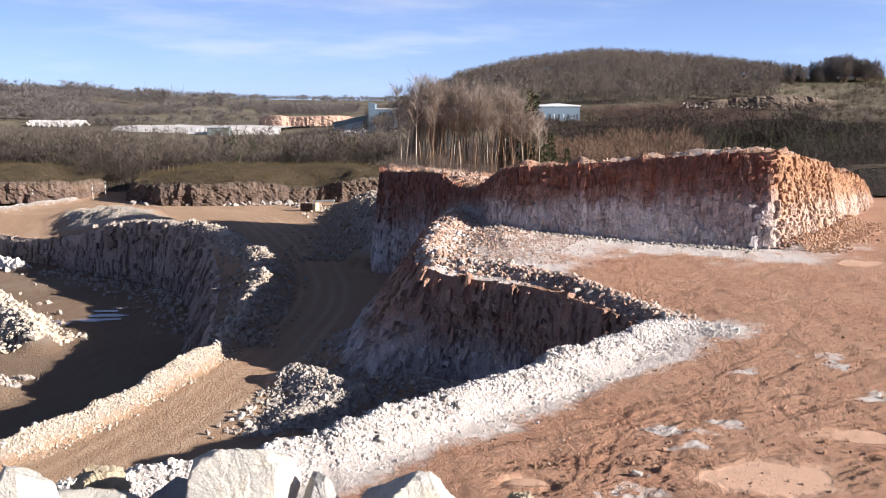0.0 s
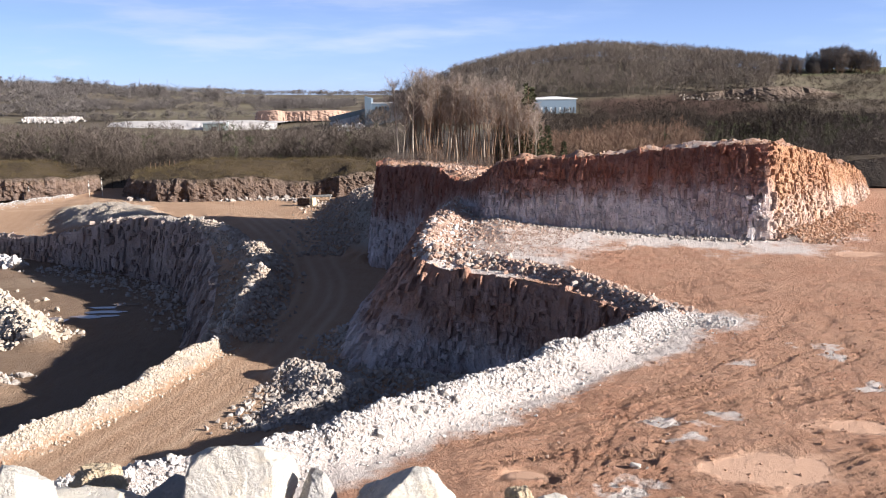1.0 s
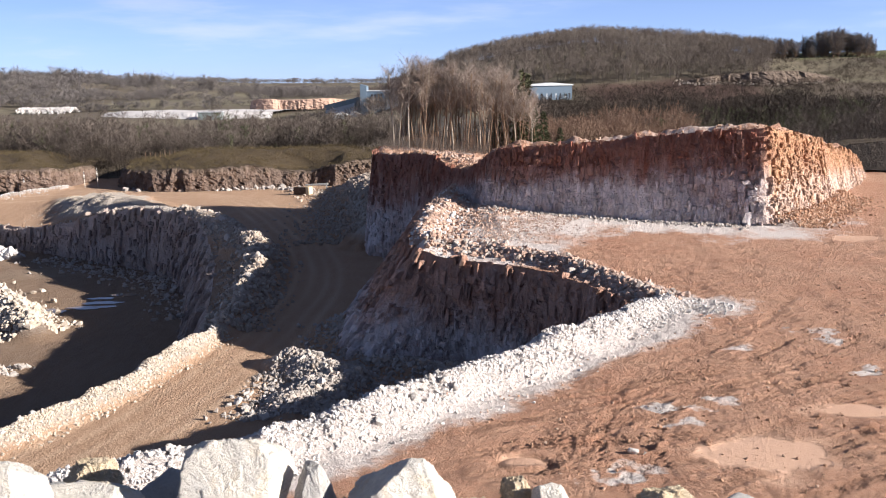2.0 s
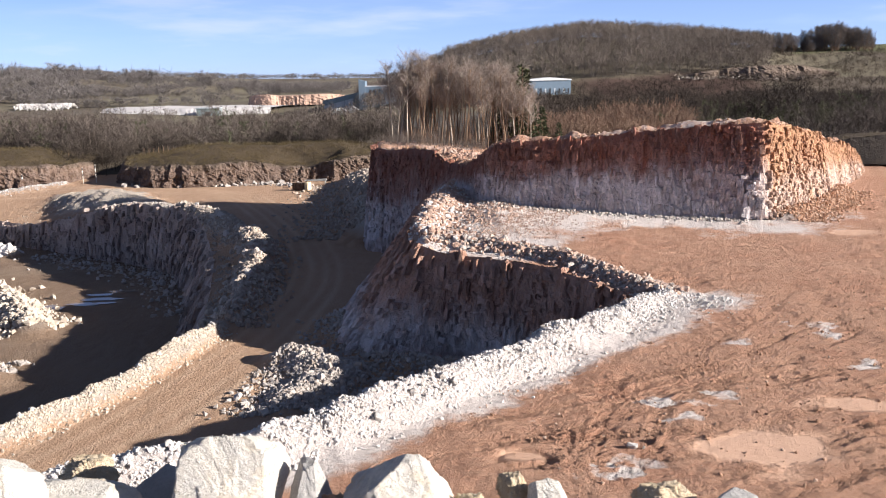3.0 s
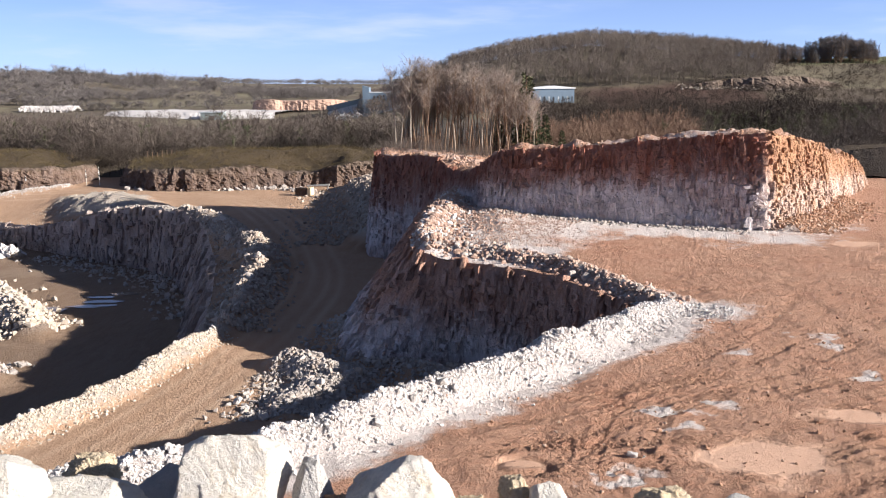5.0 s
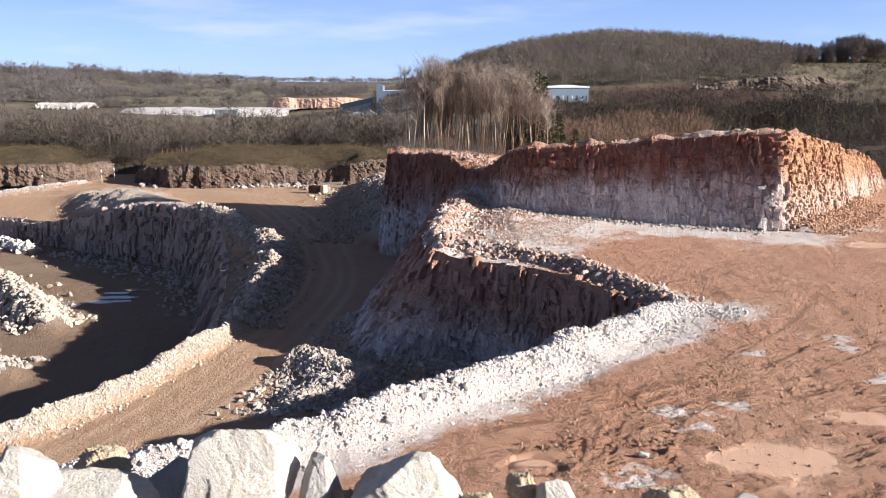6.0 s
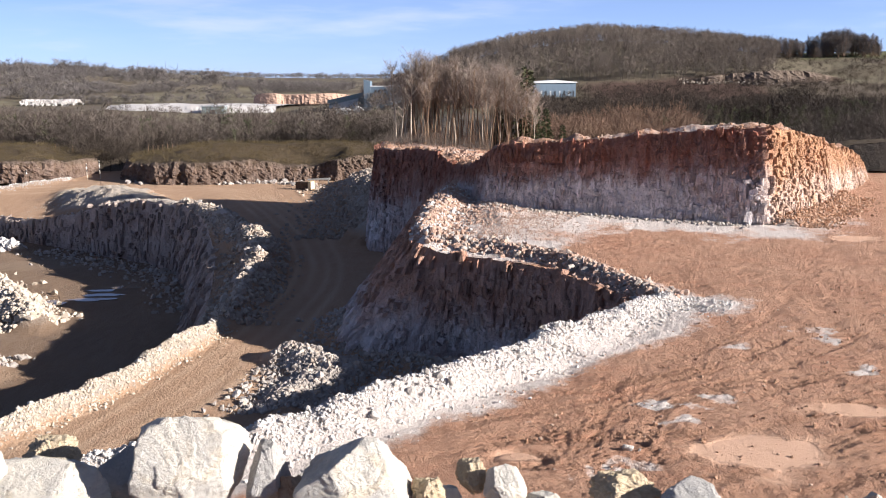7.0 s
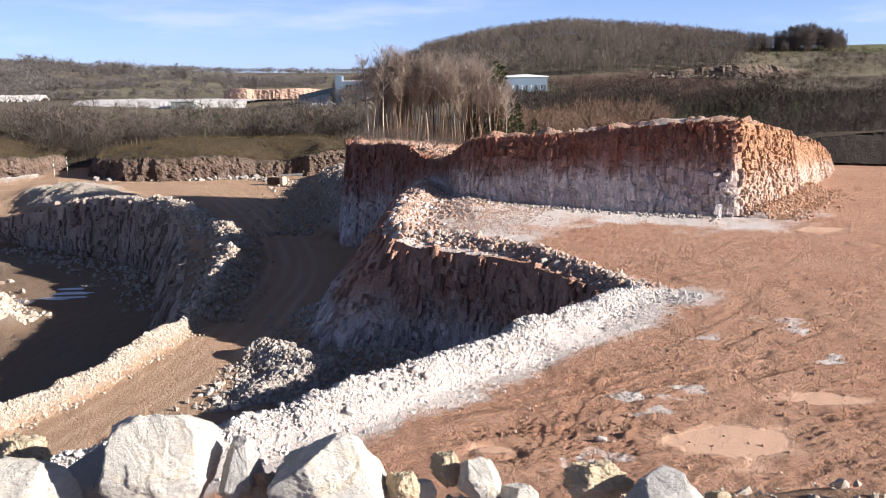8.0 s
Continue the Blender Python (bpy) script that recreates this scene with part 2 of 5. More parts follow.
def m_rock(name, cols, own=False, islands=True, scale=1.0, bump=0.06):
    k = Nodes(name, 0.85)
    if own:
        k.own()
    r = k.island() if islands else k.each()
    big = k.noise(1.6 * scale, 5, 0.6, lo=0.35, hi=0.65)
    fine = k.noise(11 * scale, 7, 0.7)
    c = k.mix(k.span(r, 0.0, 0.75), cols[0], cols[1])
    c = k.mix(k.op("MULTIPLY", k.span(r, 0.7, 1.0), 0.8), c, cols[2])
    c = k.mix(k.op("MULTIPLY", big, 0.45), c, cols[1])
    c = k.mix(k.op("MULTIPLY", fine, 0.22), c, cols[3])
    return k.done(c, k.op("ADD", big, k.op("MULTIPLY", fine, 0.6)), 0.6, bump)


def m_boulder(name, base, grey, stain, dark):
    k = Nodes(name, 0.8, 0.3).own()
    big = k.noise(3.4, 8, 0.68, lo=0.42, hi=0.60, distort=0.9)
    st = k.noise(7.0, 5, 0.6, lo=0.52, hi=0.72, distort=1.0)
    fine = k.noise(45, 8, 0.75, lo=0.3, hi=0.7)
    pits = k.span(k.voronoi(38), 0.0, 0.22)
    c = k.mix(k.op("MULTIPLY", big, 0.85), base, grey)
    c = k.mix(k.op("MULTIPLY", st, 0.75), c, stain)
    c = k.mix(k.op("MULTIPLY", k.op("SUBTRACT", 1.0, pits), 0.35), c, dark)
    c = k.mix(k.op("MULTIPLY", fine, 0.3), c, dark)
    crack = k.span(k.voronoi(3.2, k.noise_warp(4.0, 0.9), "DISTANCE_TO_EDGE"), 0.0, 0.006)
    c = k.mix(k.op("MULTIPLY", k.op("SUBTRACT", 1.0, crack), 0.2), c, dark)
    h = k.op("ADD", k.op("MULTIPLY", big, 0.25), k.op("ADD", k.op("ADD", k.op("MULTIPLY", fine, 0.4), k.op("MULTIPLY", crack, 0.08)), k.op("MULTIPLY", pits, 0.25)))
    return k.done(c, h, 0.9, 0.02)


def m_grass(name, a, b, c3):
    k = Nodes(name)
    big = k.noise(0.05, 6, 0.6, lo=0.35, hi=0.65)
    mid = k.noise(0.6, 6, 0.65, lo=0.35, hi=0.65)
    fine = k.noise(4, 6, 0.7)
    c = k.mix(big, a, b)
    c = k.mix(k.op("MULTIPLY", mid, 0.6), c, c3)
    return k.done(c, k.op("ADD", mid, fine), 0.8, 0.2)


def m_country():
    """Winter fields, rough pasture and scrub, in patches hundreds of metres wide."""
    k = Nodes("winter_country")
    cell = k.voronoi(0.009, k.stretch(1, 0.45, 0.0, 0.4), "F1", 1)
    big = k.noise(0.006, 5, 0.6, lo=0.35, hi=0.65)
    mid = k.noise(0.05, 6, 0.65, lo=0.35, hi=0.65)
    fine = k.noise(0.5, 6, 0.7)
    sep = k.t.nodes.new("ShaderNodeSeparateColor")
    k.link(cell, sep.inputs[0])
    c = k.mix(k.span(sep.outputs[0], 0.25, 0.6), (0.10, 0.08, 0.062), (0.215, 0.195, 0.125))
    c = k.mix(k.op("MULTIPLY", big, 0.6), c, (0.13, 0.10, 0.075))
    c = k.mix(k.op("MULTIPLY", mid, 0.6), c, (0.085, 0.06, 0.042))
    c = k.mix(k.op("MULTIPLY", fine, 0.3), c, (0.17, 0.14, 0.09))
    c = k.mix(k.attr("field"), c, (0.115, 0.115, 0.05))
    c = k.mix(k.attr("plough"), c, (0.085, 0.05, 0.038))
    return k.done(c, mid, 0.5, 1.0)


def m_wood(name, a, b, c3):
    k = Nodes(name, 0.9, 0.1)
    r = k.op("ADD", k.op("MULTIPLY", k.island(), 0.35), k.op("MULTIPLY", k.noise(0.16, 3, 0.6, lo=0.35, hi=0.65), 0.65))
    n = k.noise(0.02, 4, 0.6, lo=0.35, hi=0.65)
    c = k.mix(r, a, b)
    c = k.mix(k.op("MULTIPLY", n, 0.6), c, c3)
    return k.done(c)


def m_bark(name, a, b, scale=2.0):
    k = Nodes(name, 0.85, 0.15)
    n = k.noise(scale, 5, 0.6, k.stretch(2, 2, 0.6))
    c = k.mix(n, a, b)
    c = k.mix(k.op("MULTIPLY", k.each(), 0.35), c, (0.10, 0.07, 0.055))
    return k.done(c, n, 0.5, 0.02)


def m_sheet(name, col, dirty, rib=1.2, metal=0.0, rough=0.5):
    k = Nodes(name, rough, 0.4)
    k.b.inputs["Metallic"].default_value = metal
    n = k.noise(0.25, 5, 0.6, k.stretch(1, 1, 0.35))
    w = k.t.nodes.new("ShaderNodeTexWave")
    w.inputs["Scale"].default_value = rib
    w.inputs["Distortion"].default_value = 0.0
    k.link(k.pos, w.inputs["Vector"])
    c = k.mix(k.op("MULTIPLY", n, 0.5), col, dirty)
    return k.done(c, w.outputs[1], 0.4, 0.05)


M_BENCH = m_bench()
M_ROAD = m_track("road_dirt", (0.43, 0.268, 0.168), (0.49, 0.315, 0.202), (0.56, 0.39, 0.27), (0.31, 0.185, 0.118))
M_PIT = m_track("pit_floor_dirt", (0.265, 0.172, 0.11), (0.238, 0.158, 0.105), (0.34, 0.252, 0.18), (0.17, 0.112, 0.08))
M_FACE = m_cliff("bench_face_rock", (0.504, 0.280, 0.196), (0.560, 0.343, 0.266), (0.74, 0.69, 0.70), (0.44, 0.21, 0.14), (0.03, 0.12), (0.44, 0.72))
M_BLOCKFACE = m_cliff("block_face_rock", (0.31, 0.112, 0.07), (0.42, 0.225, 0.18), (0.86, 0.78, 0.77), (0.38, 0.18, 0.125), (0.24, 0.36), (0.40, 0.60))
M_PITFACE = m_cliff("pit_face_rock", (0.50, 0.41, 0.36), (0.40, 0.32, 0.29), (0.42, 0.35, 0.32), (0.28, 0.19, 0.16))
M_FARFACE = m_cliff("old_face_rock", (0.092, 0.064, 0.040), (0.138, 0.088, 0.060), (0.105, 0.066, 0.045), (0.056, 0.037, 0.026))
M_WHITE = m_rock("white_limestone_rubble", ((0.62, 0.59, 0.57), (0.575, 0.54, 0.515), (0.53, 0.475, 0.425), (0.45, 0.40, 0.37)))
M_PINK = m_rock("pink_limestone_rubble", ((0.47, 0.345, 0.275), (0.41, 0.27, 0.205), (0.52, 0.45, 0.40), (0.28, 0.16, 0.105)))
M_CREAM = m_rock("cream_limestone_rubble", ((0.52, 0.46, 0.39), (0.47, 0.39, 0.31), (0.57, 0.52, 0.46), (0.34, 0.26, 0.19)))
M_GREYRUB = m_rock("grey_limestone_rubble", ((0.43, 0.395, 0.365), (0.36, 0.317, 0.285), (0.44, 0.345, 0.265), (0.26, 0.21, 0.175)))
M_BROWNRUB = m_rock("brown_limestone_rubble", ((0.44, 0.37, 0.31), (0.36, 0.29, 0.235), (0.50, 0.44, 0.38), (0.24, 0.18, 0.14)))
M_CLAYRUB = m_rock("clay_and_limestone_lumps", ((0.47, 0.30, 0.20), (0.41, 0.235, 0.145), (0.58, 0.47, 0.38), (0.27, 0.14, 0.085)))
M_WHITE1 = m_rock("white_limestone_block", ((0.58, 0.55, 0.52), (0.53, 0.49, 0.45), (0.49, 0.43, 0.37), (0.43, 0.385, 0.34)), own=True, islands=False, scale=3.0)
M_GREY1 = m_rock("grey_limestone_block", ((0.56, 0.51, 0.46), (0.49, 0.42, 0.37), (0.55, 0.41, 0.29), (0.36, 0.29, 0.24)), own=True, islands=False, scale=3.0)
M_B_WHITE = m_boulder("boulder_white", (0.74, 0.685, 0.595), (0.46, 0.445, 0.425), (0.62, 0.48, 0.30), (0.31, 0.26, 0.215))
M_B_GREY = m_boulder("boulder_grey", (0.54, 0.51, 0.475), (0.32, 0.31, 0.30), (0.46, 0.40, 0.32), (0.22, 0.20, 0.185))
M_B_OCHRE = m_boulder("boulder_ochre", (0.64, 0.51, 0.34), (0.62, 0.54, 0.42), (0.47, 0.29, 0.14), (0.36, 0.22, 0.11))
M_B_BROWN = m_boulder("boulder_brown", (0.36, 0.22, 0.14), (0.50, 0.40, 0.30), (0.60, 0.50, 0.38), (0.14, 0.09, 0.06))
M_GRASS = m_grass("rough_winter_grass", (0.082, 0.058, 0.034), (0.110, 0.078, 0.045), (0.056, 0.041, 0.024))
M_COUNTRY = m_country()
M_EARTH = m_track("bund_earth", (0.36, 0.19, 0.11), (0.42, 0.25, 0.16), (0.50, 0.36, 0.25), (0.25, 0.12, 0.07))
M_WOOD_GREY = m_wood("bare_wood_grey", (0.098, 0.079, 0.067), (0.150, 0.124, 0.105), (0.076, 0.058, 0.050))
M_WOOD_RED = m_wood("bare_wood_red", (0.188, 0.112, 0.079), (0.247, 0.165, 0.116), (0.150, 0.101, 0.075))
M_WOOD_DARK = m_wood("bare_wood_dark", (0.048, 0.038, 0.031), (0.082, 0.063, 0.050), (0.045, 0.036, 0.029))
M_WOOD_HILL = m_wood("hill_wood", (0.155, 0.126, 0.106), (0.225, 0.186, 0.158), (0.115, 0.092, 0.078))
# distance haze is mixed into these colours: greyer and bluer than nearer woods
M_WOOD_FAR = m_wood("hazed_far_wood", (0.122, 0.108, 0.104), (0.195, 0.172, 0.160), (0.104, 0.091, 0.089))
M_CUT = m_cliff("disused_face_rock", (0.17, 0.128, 0.092), (0.165, 0.12, 0.085), (0.10, 0.074, 0.055), (0.075, 0.05, 0.038))
M_TUFT = m_wood("dead_grass", (0.115, 0.085, 0.045), (0.165, 0.122, 0.068), (0.08, 0.064, 0.032))
# soil darkened to carry the bank's shade in its colour
M_SOIL = m_grass("shade_dark_soil", (0.063, 0.049, 0.039), (0.091, 0.070, 0.053), (0.042, 0.034, 0.028))
M_FIR = m_wood("fir_foliage", (0.055, 0.066, 0.034), (0.09, 0.098, 0.052), (0.085, 0.072, 0.046))
M_BIRCH = m_bark("birch_bark", (0.58, 0.51, 0.42), (0.40, 0.32, 0.25))
M_TRUNK = m_bark("brown_bark", (0.20, 0.125, 0.08), (0.28, 0.19, 0.125))
M_TWIG = m_wood("twigs", (0.27, 0.215, 0.18), (0.37, 0.31, 0.265), (0.21, 0.15, 0.12))
M_BLUE = m_sheet("blue_grey_cladding", (0.15, 0.205, 0.265), (0.12, 0.165, 0.21))
M_PALE = m_sheet("pale_cladding", (0.48, 0.51, 0.53), (0.40, 0.42, 0.42))
M_ROOF = m_sheet("grey_green_roof", (0.23, 0.28, 0.28), (0.18, 0.21, 0.20))
M_ROOFW = m_sheet("white_roof", (0.75, 0.75, 0.74), (0.6, 0.6, 0.6))
M_DARK = m_sheet("dark_opening", (0.03, 0.035, 0.045), (0.04, 0.04, 0.05))
M_GALV = m_sheet("galvanised_steel", (0.42, 0.41, 0.38), (0.33, 0.30, 0.27), metal=0.4)
M_POST = m_sheet("post_paint", (0.6, 0.57, 0.5), (0.45, 0.35, 0.25))
M_CONC = m_sheet("cream_concrete", (0.62, 0.52, 0.34), (0.45, 0.38, 0.27), rough=0.9)


def m_water():
    k = Nodes("puddle_water", 0.06, 0.5)
    n = k.noise(0.5, 3, 0.5)
    return k.done(k.mix(n, (0.22, 0.17, 0.13), (0.28, 0.22, 0.17)), k.noise(1.5, 2, 0.5), 0.02, 0.02)


M_WATER = m_water()

# ---- the plan of the quarry ----
Z_ROAD, Z_PIT = -7.5, -13.5
# x, y, top, bottom, lean of the face (metres out per metre down)
PIT_EDGE = [(-150, 168, -11, -16, .12), (-83, 150, -11, -16, .12), (-64, 139, -9.6, -16, .12), (-52, 131, -7, -16, .12), (-45, 126, -5.4, -16, .12), (-39, 120, -5, -16, .15), (-33.5, 113, -5.8, -16, .3),
            (-30, 106, -6.3, -16, .45), (-26, 95, -6.7, -16, .6), (-21.5, 76, -7, -16, .5), (-19.3, 64, -7, -16, .3), (-21, 57, -7, -16, .3),
            (-22.6, 50.5, -7, -16, .3), (-26, 43, -7, -16, .3), (-33, 34, -7, -16, .3), (-52, 15, -7, -16, .3)]
BENCH_EDGE = [(1.77, 98.29, 0, -7.6, 0.5), (0.4, 87.6, 0, -7.6, 0.6), (-1.4, 75, 0, -7.6, 0.7), (-2.2, 65, 0, -7.6, 0.78), (-1.9, 60.8, 0, -7.6, 0.7), (-1, 59.4, 0, -7.6, 0.5), (0.6, 58.3, 0, -7.6, 0.2), (2.6, 57, 0, -7.6, 0.12), (4.6, 55.8, 0, -7.6, 0.12), (6.7, 54.1, 0, -7.6, 0.12), (7.9, 52.1, 0, -7.6, 0.12), (9.5, 49.3, 0, -7.6, 0.12), (10.8, 46.7, 0, -7.6, 0.1), (11.3, 45.2, 0, -7.6, 0.1), (10.2, 43.8, 0, -7.6, 0.2), (7.5, 40.6, 0, -7.6, 0.25), (4.9, 37.7, 0, -7.6, 0.3), (0.7, 33, 0, -7.6, 0.3), (-2.6, 30, 0, -7.6, 0.3), (-6.1, 26.9, 0, -7.6, 0.3), (-10, 25.3, 0, -7.6, 0.3), (-24, 19, 0, -7.6, 0.3)]
BLOCK_EDGE = [(-7.8, 121, 3.4, -7.6, 0.2), (-7.4, 100, 4.2, -7.6, 0.12), (-7, 98, 4.2, -7.6, 0.12), (-3.2, 95, 4.4, -7.6, 0.1), (-0.4, 92.4, 4.5, -7.6, 0.1), (1.38, 89.72, 3.6, -1, 0.15), (2.9, 86.12, 3.2, 0, 0.15), (4.18, 83.07, 4.22, 0, 0.1), (5.6, 78.99, 6.13, 0, 0.1), (9.6, 77.54, 6.38, 0, 0.1), (16.86, 74.98, 7.04, 0, 0.1), (22.95, 72.75, 7.71, 0, 0.1), (27.4, 71.1, 8, 0, 0.08), (28.2, 70.8, 8, 0, 0.08), (28.7, 71.3, 8, 0, 0.12), (32, 75, 7.4, 0, 0.15), (36.6, 80, 6.6, 0, 0.2), (41.4, 88, 5.2, 0, 0.25), (49.3, 98, 3.7, 0, 0.3), (55, 107, 1.2, 0, 0.4)]
BANK_EDGE_W = [(-170, 164, -2.8, -7.6, .2), (-120, 165, -2.6, -7.6, .2), (-92, 167, -3.0, -7.6, .2), (-79, 172, -3.7, -7.6, .3), (-78, 188, -4.2, -7.6, .3)]
BANK_EDGE = [(-69, 190, -3.4, -7.6, .3), (-65, 171, -4.0, -7.6, .3), (-57, 165, -3.2, -7.6, .25), (-47, 163, -3.6, -7.6, .2), (-40, 166, -2.7, -7.6, .2), (-33, 169, -4.2, -7.6, .3), (-26, 172, -4.8, -7.6, .3),
             (-20, 168, -3.0, -7.6, .2), (-13, 172, -2.8, -7.6, .2), (-8, 182, -2.8, -7.6, .2)]
# crests of the bunds: x, y, height, half width
BUND_NEAR = [(12.9, 44.6, .35, 1.1), (11.1, 43.1, .7, 1.4), (8.3, 39.8, .9, 1.6), (5.7, 36.9, 1.0, 1.7), (1.5, 32.2, 1.0, 1.7), (-1.8, 29.2, 1.0, 1.6), (-5.3, 26, .9, 1.6), (-9.5, 24.3, .9, 1.6), (-22, 19, .8, 1.6)]
BUND_RIM = [(-0.4, 61.2, 0.7, 1.6), (2, 60.52, 0.55, 1.5), (4.89, 59.66, 0.5, 1.4), (8.2, 56, 0.55, 1.4), (10.3, 52.1, 0.5, 1.3), (11.8, 48.3, 0.45, 1.2), (12.8, 45.2, 0.35, 1.1)]
BUND_PROM = [(-0.9, 60.5, 0.6, 1.6), (-1.2, 65, 0.9, 2), (-0.3, 75.2, 1.1, 2.4), (1.48, 86.45, 1.4, 2.6), (2.53, 88.52, 1.3, 2.2)]
BUND_RIDGE = [(-37, 119.5, .5, 2.0), (-32, 113, .8, 2.6), (-27, 106, 1.9, 4.6), (-23.2, 100, 2.5, 5.0), (-20, 92.4, 2.4, 4.2), (-18.6, 81.8, 1.8, 3.2), (-17.6, 72.2, 1.4, 2.0), (-17.9, 66, .9, 1.4)]
BUND_ROAD = [(-17.9, 65, .9, 1.3), (-18.5, 62.4, 1.1, 1.4), (-19.8, 57.4, 1.1, 1.4), (-21.4, 51, 1.1, 1.4), (-23.2, 47.1, 1.1, 1.4), (-24.8, 43.8, 1.1, 1.4), (-32, 35, 1.1, 1.4)]
TALUS = [(-13, 162, 2.8, 9), (-10.5, 146, 4.0, 9), (-8.5, 125, 4.2, 8), (-7.5, 104, 3.2, 6)]
COVE_FOOT = [(-8, 68, .6, 2.6), (-6.4, 60.5, .7, 2.4), (-2.5, 55.6, .8, 2.6), (2.4, 54.4, .7, 2.4), (6, 51.6, .7, 2.2), (9, 46.5, 1.0, 2.4)]
HEAP = [(-10.8, 57.5, 1.1, 2.6), (-8.6, 55.6, 1.2, 2.8), (-6.2, 53, .9, 3.6), (-9.6, 50.5, .6, 2.4), (-9.2, 47.5, .4, 1.8)]
SPOIL_A = [(-72, 158, .8, 5), (-66, 153, 2.0, 8), (-59, 147, 2.3, 10), (-52, 139, 1.4, 8)]
YARD_BUND = [(-96, 163, .7, 2.2), (-84, 167, .7, 2.2), (-76, 171, .6, 2.0)]
PIT_RIM = [(-56, 134.5, .4, 5), (-49, 130.5, 1.5, 6), (-43.5, 126, 2.3, 6), (-38.5, 120.5, 2.5, 6), (-33, 114, 2.5, 6.5), (-29, 108, 1.6, 6), (-26, 103, .4, 4)]
PIT_MOUND_A = [(-64, 110, 1.9, 3.7), (-56.5, 101, 2.0, 3.7), (-49, 93, 1.9, 3.3), (-43, 85.3, 1.5, 2.8)]
PIT_MOUND_B = [(-52.5, 77, 2.8, 4.7), (-45, 73, 2.2, 3.7), (-40, 70.7, 1.0, 2.8)]
PIT_HEAP = [(-90, 146, 1.6, 2.4), (-78, 139.5, 1.6, 2.2), (-70, 135, 1.0, 1.8)]


def ridge(x, y, crest, seed=0, rough=0.25):
    """Height that a bund adds: a rounded heap along its crest."""
    c, s = curve_pts(crest, 0.5)
    d, _, _, run = seg_dist(x, y, c)
    h, w = np.interp(run, s, c[:, 2]), np.interp(run, s, c[:, 3])
    t = np.clip(1 - d / (w * (1 + 0.3 * vnoise(x * 0.7, y * 0.7, seed=seed + 70))), 0, 1)
    return h * smooth(0, 1, t) * (1 + rough * vnoise(x * 0.9, y * 0.9, seed=seed + 71))


def rut(x, y, line, width, lug=0.24, seed=0):
    """A pair of wheel tracks with lug marks pressed into the dirt."""
    c, s = curve_pts(line, 0.3)
    d, bx, by, run = seg_dist(x, y, c)
    dx, dy = np.gradient(c[:, 0]), np.gradient(c[:, 1])
    i = np.clip(np.searchsorted(s, run), 0, len(s) - 1)
    side = (x - bx) * -dy[i] + (y - by) * dx[i]
    sd = np.sign(side) * d
    z = 0
    for off in (-0.95, 0.95):
        e = np.abs(sd - off)
        inn = 1 - smooth(width * 0.8, width, e)
        tread = np.sin((run + (sd - off) * 0.5) * 2 * np.pi / lug)
        z = z - 0.012 * inn + 0.030 * inn * np.where(tread > 0, 1, -1) * (0.75 + 0.25 * vnoise(run * 0.4, sd, seed=seed)) + 0.02 * np.exp(-((e - width) / 0.09) ** 2)
    return z * smooth(0, 2, run) * smooth(0, 2, s[-1] - run)


TRACKS = [[(8, 22), (14, 25.2), (20, 27.6), (30, 31)], [(9, 24.6), (13.5, 27.6), (19, 30), (30, 34)], [(-2, 25.6), (3, 27.6), (8, 30), (13, 33.4)], [(4, 23.4), (6, 25.6), (7.4, 28)],
          [(12, 29), (18, 33), (26, 36.5), (36, 39)], [(14, 46), (22, 51), (34, 55), (48, 58)], [(0, 25.2), (5, 25.7), (11, 26.4)], [(16, 36), (24, 42), (36, 47)],
          [(12.5, 23.6), (16.5, 25.4), (21, 26.2)], [(13.5, 25.2), (17, 27.4), (22, 28.6)], [(6.6, 24), (6.2, 26.4), (7.2, 29), (10, 32)], [(4, 29.4), (9, 31.4), (15, 35), (21, 40)], [(9.4, 33), (14, 36.4), (19, 42), (24, 50)],
          [(2, 24.2), (3.6, 26.6), (3, 28.8)], [(14, 30.6), (17.6, 32.2), (22, 33)], [(20, 34), (22, 44), (20, 58)], [(12, 50), (20, 56), (30, 60), (44, 63)]]


def blob(x, y, cx, cy, rx, ry, seed=0, rot=0.0):
    c, s = math.cos(rot), math.sin(rot)
    u, v = ((x - cx) * c + (y - cy) * s) / rx, (-(x - cx) * s + (y - cy) * c) / ry
    return 1 - smooth(0.65, 1.1, np.sqrt(u * u + v * v) + 0.3 * fbm(x * 0.9, y * 0.9, seed=seed, octaves=4))


def bench_pale(x, y):
    return np.clip(0.9 * blob(x, y, 10.9, 25.6, 2.6, 1.7, 3, 0.2) + 0.8 * blob(x, y, 15.8, 29.3, 2.2, .8, 5) + blob(x, y, 33, 63.5, 2.5, 1.2, 6) * 0.8 + 0.75 * blob(x, y, 2.7, 25.4, .75, .45, 8), 0, 1)


